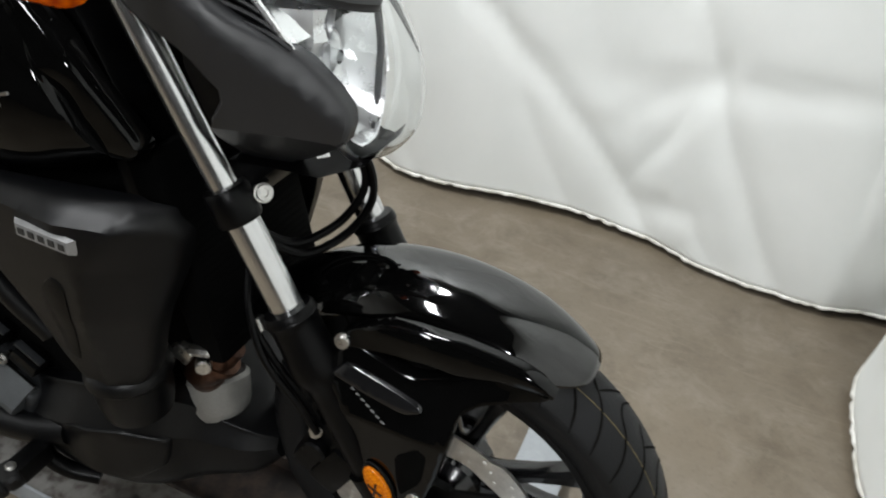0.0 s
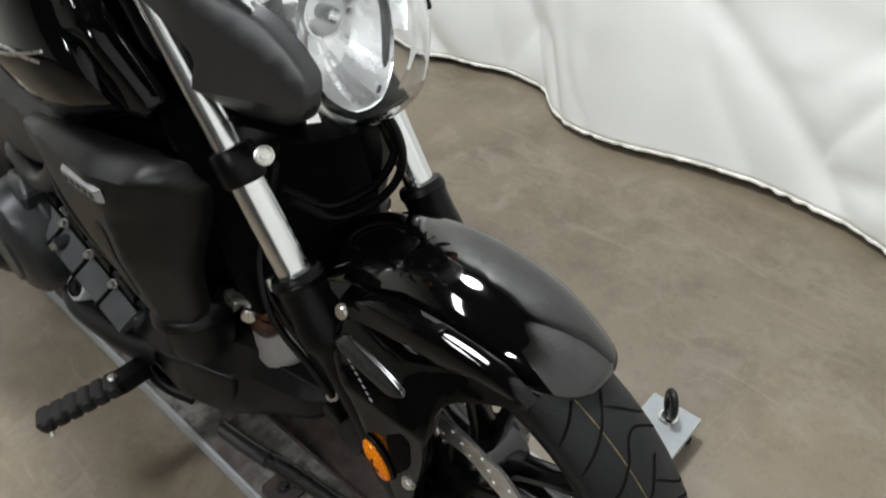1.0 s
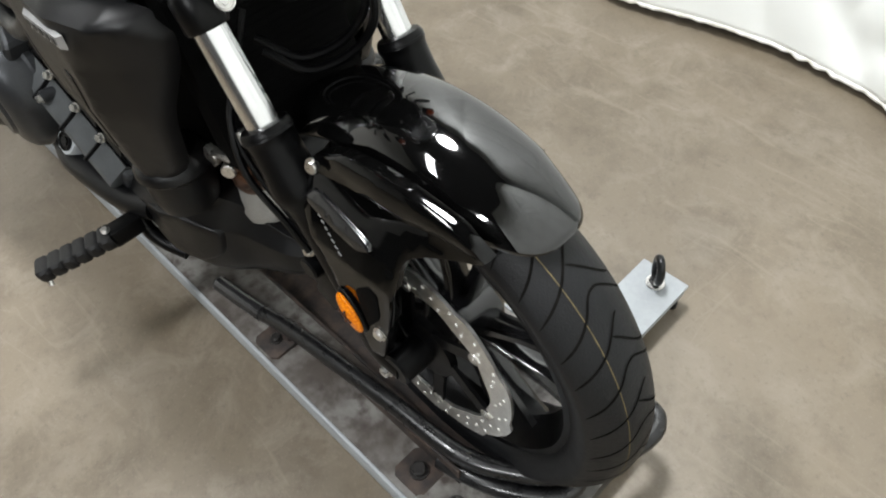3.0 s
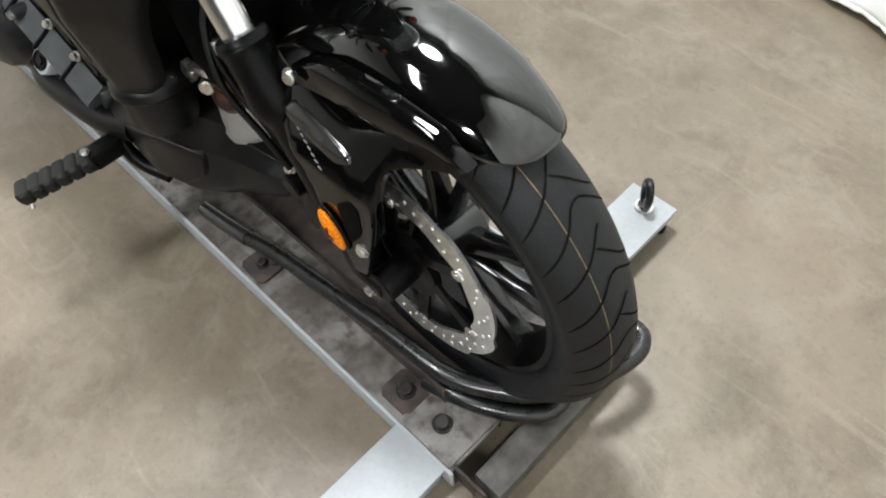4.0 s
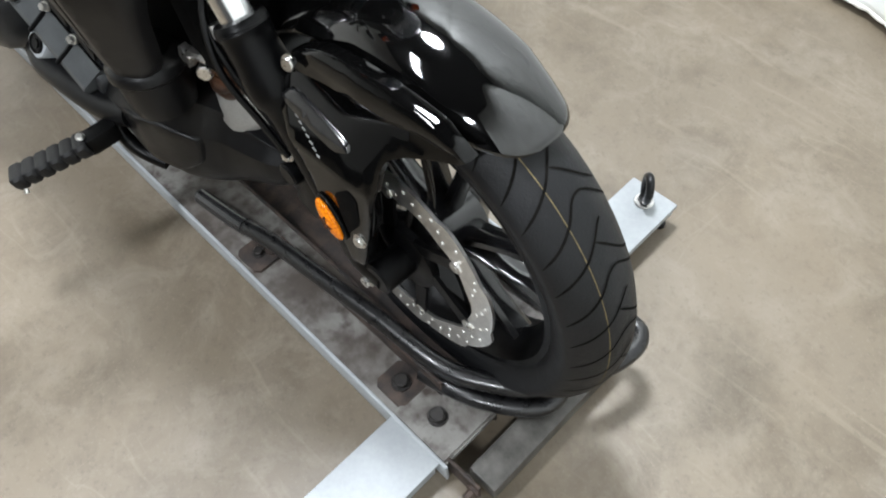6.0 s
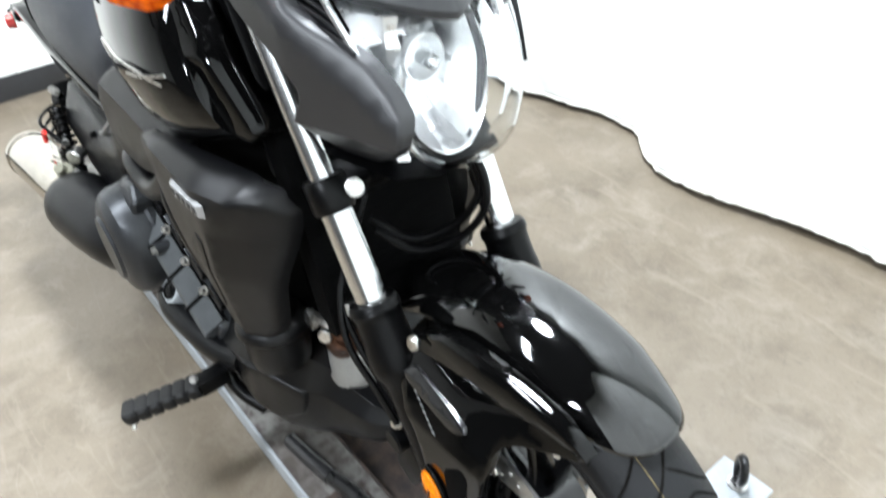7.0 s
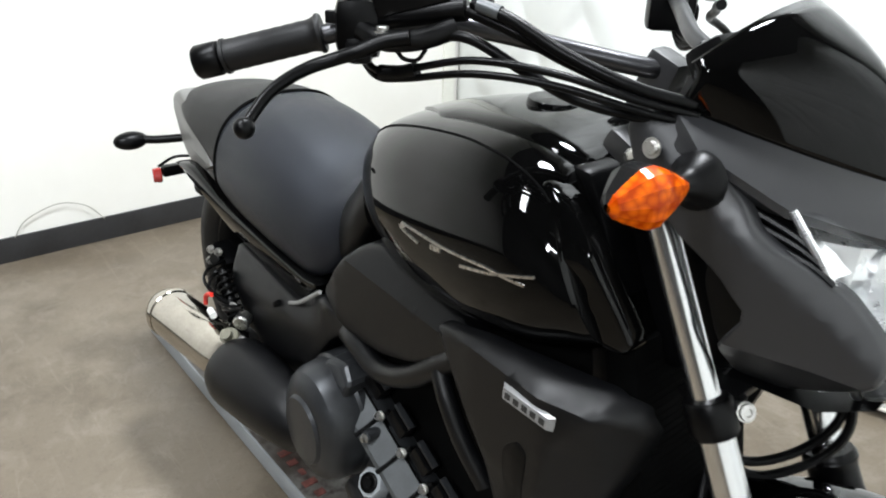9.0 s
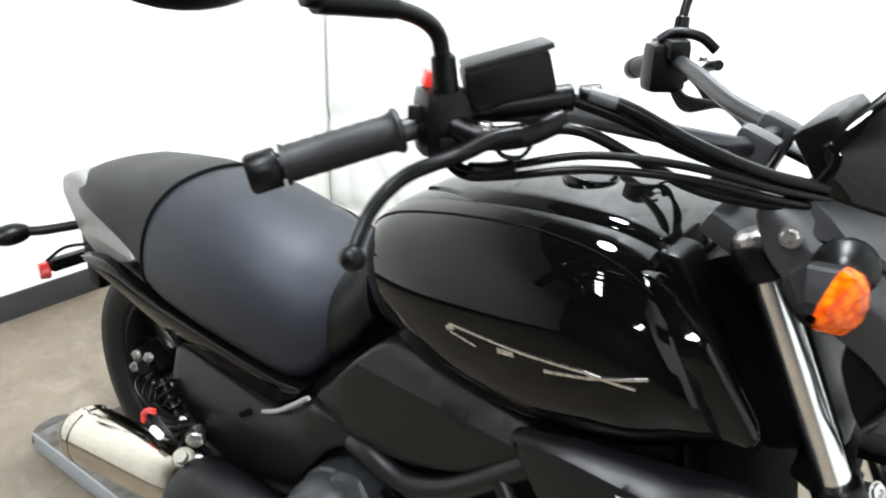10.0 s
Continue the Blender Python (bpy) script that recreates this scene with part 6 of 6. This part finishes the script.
strip = spline([(-0.262, 0.160, 1.056), (-0.240, 0.148, 1.043), (-0.190, 0.127, 1.002), (-0.152, 0.106, 0.971), (-0.117, 0.083, 0.939)], 6)
rows = []
for k, p in enumerate(strip):
    wide = 0.0105 * (1 - 0.85 * (k / (len(strip) - 1)) ** 1.5)
    p = Vector(p)
    rows.append([p + Vector((0, 0.002, 0.001)), p + Vector((-0.5 * wide, -0.1 * wide, -0.5 * wide)), p + Vector((-1.2 * wide, -0.9 * wide, -0.5 * wide)), p + Vector((-0.4 * wide, -0.7 * wide, 0.1 * wide))])
add_loft(bm, rows)
part("lens_trim", bm, DARK, lamp, angle=50)
bm = bm_new()
add_loft(bm, [[Vector((-0.118, y, 0.850 - 0.1 * abs(y))) for y in (-0.045, 0, 0.045)], [Vector((-0.16, y, 0.832)) for y in (-0.075, 0, 0.075)], [Vector((-0.25, y, 0.848)) for y in (-0.115, 0, 0.115)]], cap=False, closed=False)
part("nose_underside", bm, DARK, nose)

# ---- handlebar and controls ----
bars = part_empty("handlebar", bike, "black handlebar with grips, levers and mirrors")
for s in (-1, 1):
    bm = bm_new()
    add_tube(bm, [(-0.425, s * 0.0, 1.135), (-0.428, s * 0.06, 1.138), (-0.50, s * 0.118, 1.152), (-0.57, s * 0.190, 1.171), (-0.64, s * 0.272, 1.178), (-0.70, s * 0.36, 1.155), (-0.758, s * 0.436, 1.132)], 0.0115, segs=16)
    part("bar_tube", bm, mat("satin_bar", (0.06, 0.06, 0.064), 0.32, metal=0.85, rough_vary=0.05, scale=40) if s < 0 else bpy.data.materials["satin_bar"], bars)
    bm = bm_new()
    g0, g1 = Vector((-0.682, s * 0.338, 1.165)), Vector((-0.751, s * 0.4285, 1.136))
    dd = (g1 - g0).normalized()
    ln = (g1 - g0).length
    prof = [(0.0205, 0.0), (0.0222, 0.002), (0.0222, 0.005), (0.020, 0.007), (0.0185, 0.012)]
    for i in range(15):
        t = 0.018 + (ln - 0.022) * i / 14
        prof.append((0.0178 + 0.0006 * (i % 2), t))
    prof += [(0.020, ln - 0.004), (0.020, ln), (0.012, ln)]
    add_lathe(bm, g0, dd, prof, 28)
    part("grip", bm, GRIP, bars, "ribbed rubber grip")
    bm = bm_new()
    add_lathe(bm, g1, dd, [(0.013, 0.0), (0.013, 0.003), (0.0185, 0.004), (0.0195, 0.007), (0.0195, 0.030), (0.0165, 0.034), (0.0, 0.034)], 28)
    part("bar_end", bm, DARK, bars)
    # switch housing
    bm = bm_new()
    c = Vector((-0.655, s * 0.307, 1.173))
    mm = Matrix.Rotation(radians(-s * 52), 4, "Z")
    add_box(bm, c, (0.052, 0.060, 0.068), 0.016, mm)
    add_box(bm, c + Vector((0.012, s * 0.008, -0.022)), (0.03, 0.04, 0.03), 0.008, mm)
    part("switch_housing", bm, DARK, bars)
    # clamp of the bar
    bm = bm_new()
    add_box(bm, (-0.43, s * 0.048, 1.115), (0.045, 0.034, 0.085), 0.008, Matrix.Rotation(radians(20), 4, "Y"))
    part("bar_riser", bm, SATIN, bars)
    # lever
    lever = part_empty("brake_lever" if s < 0 else "clutch_lever", bars)
    bm = bm_new()
    lp = [(-0.572, s * 0.298, 1.172), (-0.590, s * 0.318, 1.167), (-0.606, s * 0.341, 1.156), (-0.624, s * 0.359, 1.147), (-0.638, s * 0.383, 1.138), (-0.640, s * 0.412, 1.127), (-0.637, s * 0.437, 1.1135), (-0.631, s * 0.461, 1.093)]
    add_tube(bm, lp, (0.0085, 0.0062), segs=12)
    add_ball(bm, (-0.627, s * 0.468, 1.088), 0.0115, 16)
    part("lever_blade", bm, DARK, lever, "black lever with a ball end")
    bolt(lever, (-0.601, s * 0.313, 1.174), 0.007, 0.007, STEEL, False, "lever_pivot", (0, 0, 1))
    # mirror
    mirror = part_empty("mirror", bars)
    bm = bm_new()
    add_cyl(bm, (-0.645, s * 0.312, 1.18), (-0.646, s * 0.321, 1.238), 0.014, 0.0115, segs=14, bevel=0.002)
    add_tube(bm, [(-0.646, s * 0.321, 1.236), (-0.646, s * 0.330, 1.257), (-0.647, s * 0.352, 1.2715), (-0.649, s * 0.392, 1.2825), (-0.654, s * 0.430, 1.2875), (-0.665, s * 0.475, 1.293)], 0.0078, segs=12)
    add_tube(bm, [(-0.649, s * 0.388, 1.282), (-0.654, s * 0.430, 1.2875), (-0.662, s * 0.465, 1.292)], (0.0095, 0.0125), segs=12)
    part("mirror_stem", bm, DARK, mirror)
    bm = bm_new()
    mr = Matrix.Rotation(radians(-s * 10), 4, "Z")
    add_ball(bm, (-0.692, s * 0.545, 1.322), (0.022, 0.09, 0.038), 24, mr)
    part("mirror_shell", bm, DARK, mirror)
    bm = bm_new()
    add_ball(bm, (-0.709, s * 0.545, 1.322), (0.006, 0.083, 0.033), 24, mr)
    part("mirror_glass", bm, MIRRORC, mirror)
# right side: brake reservoir, stop switch
res = part_empty("brake_reservoir", bars)
bm = bm_new()
rm = Matrix.Rotation(radians(42), 4, "Z") @ Matrix.Rotation(radians(-16), 4, "Y")
add_box(bm, (-0.608, -0.268, 1.2155), (0.084, 0.048, 0.040), 0.006, rm)
part("reservoir_body", bm, DARK, res)
bm = bm_new()
add_box(bm, (-0.610, -0.2697, 1.2375), (0.086, 0.050, 0.007), 0.003, rm)
part("reservoir_lid", bm, MATTE, res)
bm = bm_new()
add_cyl(bm, (-0.650, -0.312, 1.180), (-0.552, -0.235, 1.200), 0.0135, segs=20, bevel=0.003)
add_cyl(bm, (-0.548, -0.232, 1.200), (-0.530, -0.220, 1.203), 0.011, segs=14, bevel=0.002)
add_tube(bm, [(-0.632, -0.318, 1.172), (-0.600, -0.312, 1.166), (-0.575, -0.285, 1.168), (-0.555, -0.250, 1.180)], 0.012, segs=12)
part("master_cylinder", bm, DARK, res)
bm = bm_new()
add_box(bm, (-0.668, -0.306, 1.211), (0.020, 0.026, 0.016), 0.003, Matrix.Rotation(radians(45), 4, "Z") @ Matrix.Rotation(radians(15), 4, "Y"))
part("stop_switch", bm, RED, bars, "red stop switch")
bm = bm_new()
add_box(bm, (-0.664, -0.334, 1.184), (0.020, 0.008, 0.014), 0.002, Matrix.Rotation(radians(38), 4, "Z"))
part("push_button", bm, MATTE, bars)
bm = bm_new()
for k in range(4):
    add_box(bm, (-0.672 + 0.004 * k, 0.272 + 0.004 * k, 1.160 + 0.014 * (k - 1)), (0.016, 0.014, 0.009), 0.002)
part("left_switches", bm, DARK, bars)
bm = bm_new()
add_box(bm, (-0.645, 0.262, 1.165), (0.05, 0.06, 0.075), 0.012, Matrix.Rotation(radians(-48), 4, "Z"))
add_box(bm, (-0.63, 0.25, 1.195), (0.05, 0.03, 0.03), 0.008, Matrix.Rotation(radians(-48), 4, "Z"))
add_tube(bm, [(-0.655, 0.25, 1.205), (-0.635, 0.262, 1.218), (-0.60, 0.275, 1.214), (-0.575, 0.285, 1.195)], 0.008, segs=10)
part("clutch_perch", bm, DARK, bars)

bm = bm_new()
add_tube(bm, [(-0.600, -0.296, 1.155), (-0.592, -0.292, 1.146), (-0.578, -0.284, 1.146), (-0.570, -0.278, 1.158)], 0.0025, segs=6)
part("wire_loop", bm, DARK, bars)
# cables from the controls to the headstock
CABLES = [
    [(-0.545, -0.235, 1.205), (-0.50, -0.225, 1.195), (-0.44, -0.20, 1.165), (-0.38, -0.165, 1.140), (-0.335, -0.12, 1.125)],
    [(-0.550, -0.240, 1.198), (-0.50, -0.215, 1.180), (-0.45, -0.185, 1.155), (-0.39, -0.155, 1.135), (-0.335, -0.11, 1.12)],
    [(-0.665, -0.30, 1.145), (-0.635, -0.300, 1.128), (-0.60, -0.285, 1.132), (-0.52, -0.255, 1.152), (-0.44, -0.215, 1.148), (-0.37, -0.165, 1.128), (-0.33, -0.12, 1.115)],
    [(-0.665, -0.30, 1.138), (-0.635, -0.298, 1.120), (-0.60, -0.285, 1.122), (-0.52, -0.255, 1.138), (-0.44, -0.215, 1.136), (-0.37, -0.165, 1.118), (-0.33, -0.12, 1.105)],
    [(-0.575, -0.262, 1.170), (-0.53, -0.25, 1.172), (-0.48, -0.22, 1.145), (-0.43, -0.19, 1.120), (-0.37, -0.15, 1.108), (-0.33, -0.11, 1.10)],
]
for pts, r in zip(CABLES, (0.0068, 0.0062, 0.0042, 0.0042, 0.0058)):
    bm = bm_new()
    add_tube(bm, pts, r, segs=10)
    part("control_cable", bm, DARK, bars)
bm = bm_new()
add_tube(bm, [(-0.628, -0.298, 1.126), (-0.605, -0.287, 1.128), (-0.585, -0.279, 1.134)], 0.0085, segs=10)
part("cable_boot", bm, DARK, bars)
bm = bm_new()
add_cyl(bm, (-0.535, -0.236, 1.205), (-0.51, -0.228, 1.199), 0.0078, segs=12)
part("hose_crimp", bm, PADM, bars)
for k in range(3):
    bm = bm_new()
    add_tube(bm, [(-0.64, 0.27, 1.15), (-0.60, 0.25, 1.125 - 0.008 * k), (-0.53, 0.20, 1.13), (-0.45, 0.13 - 0.02 * k, 1.12), (-0.36, 0.08, 1.09)], 0.005, segs=8)
    part("control_cable", bm, DARK, bars)
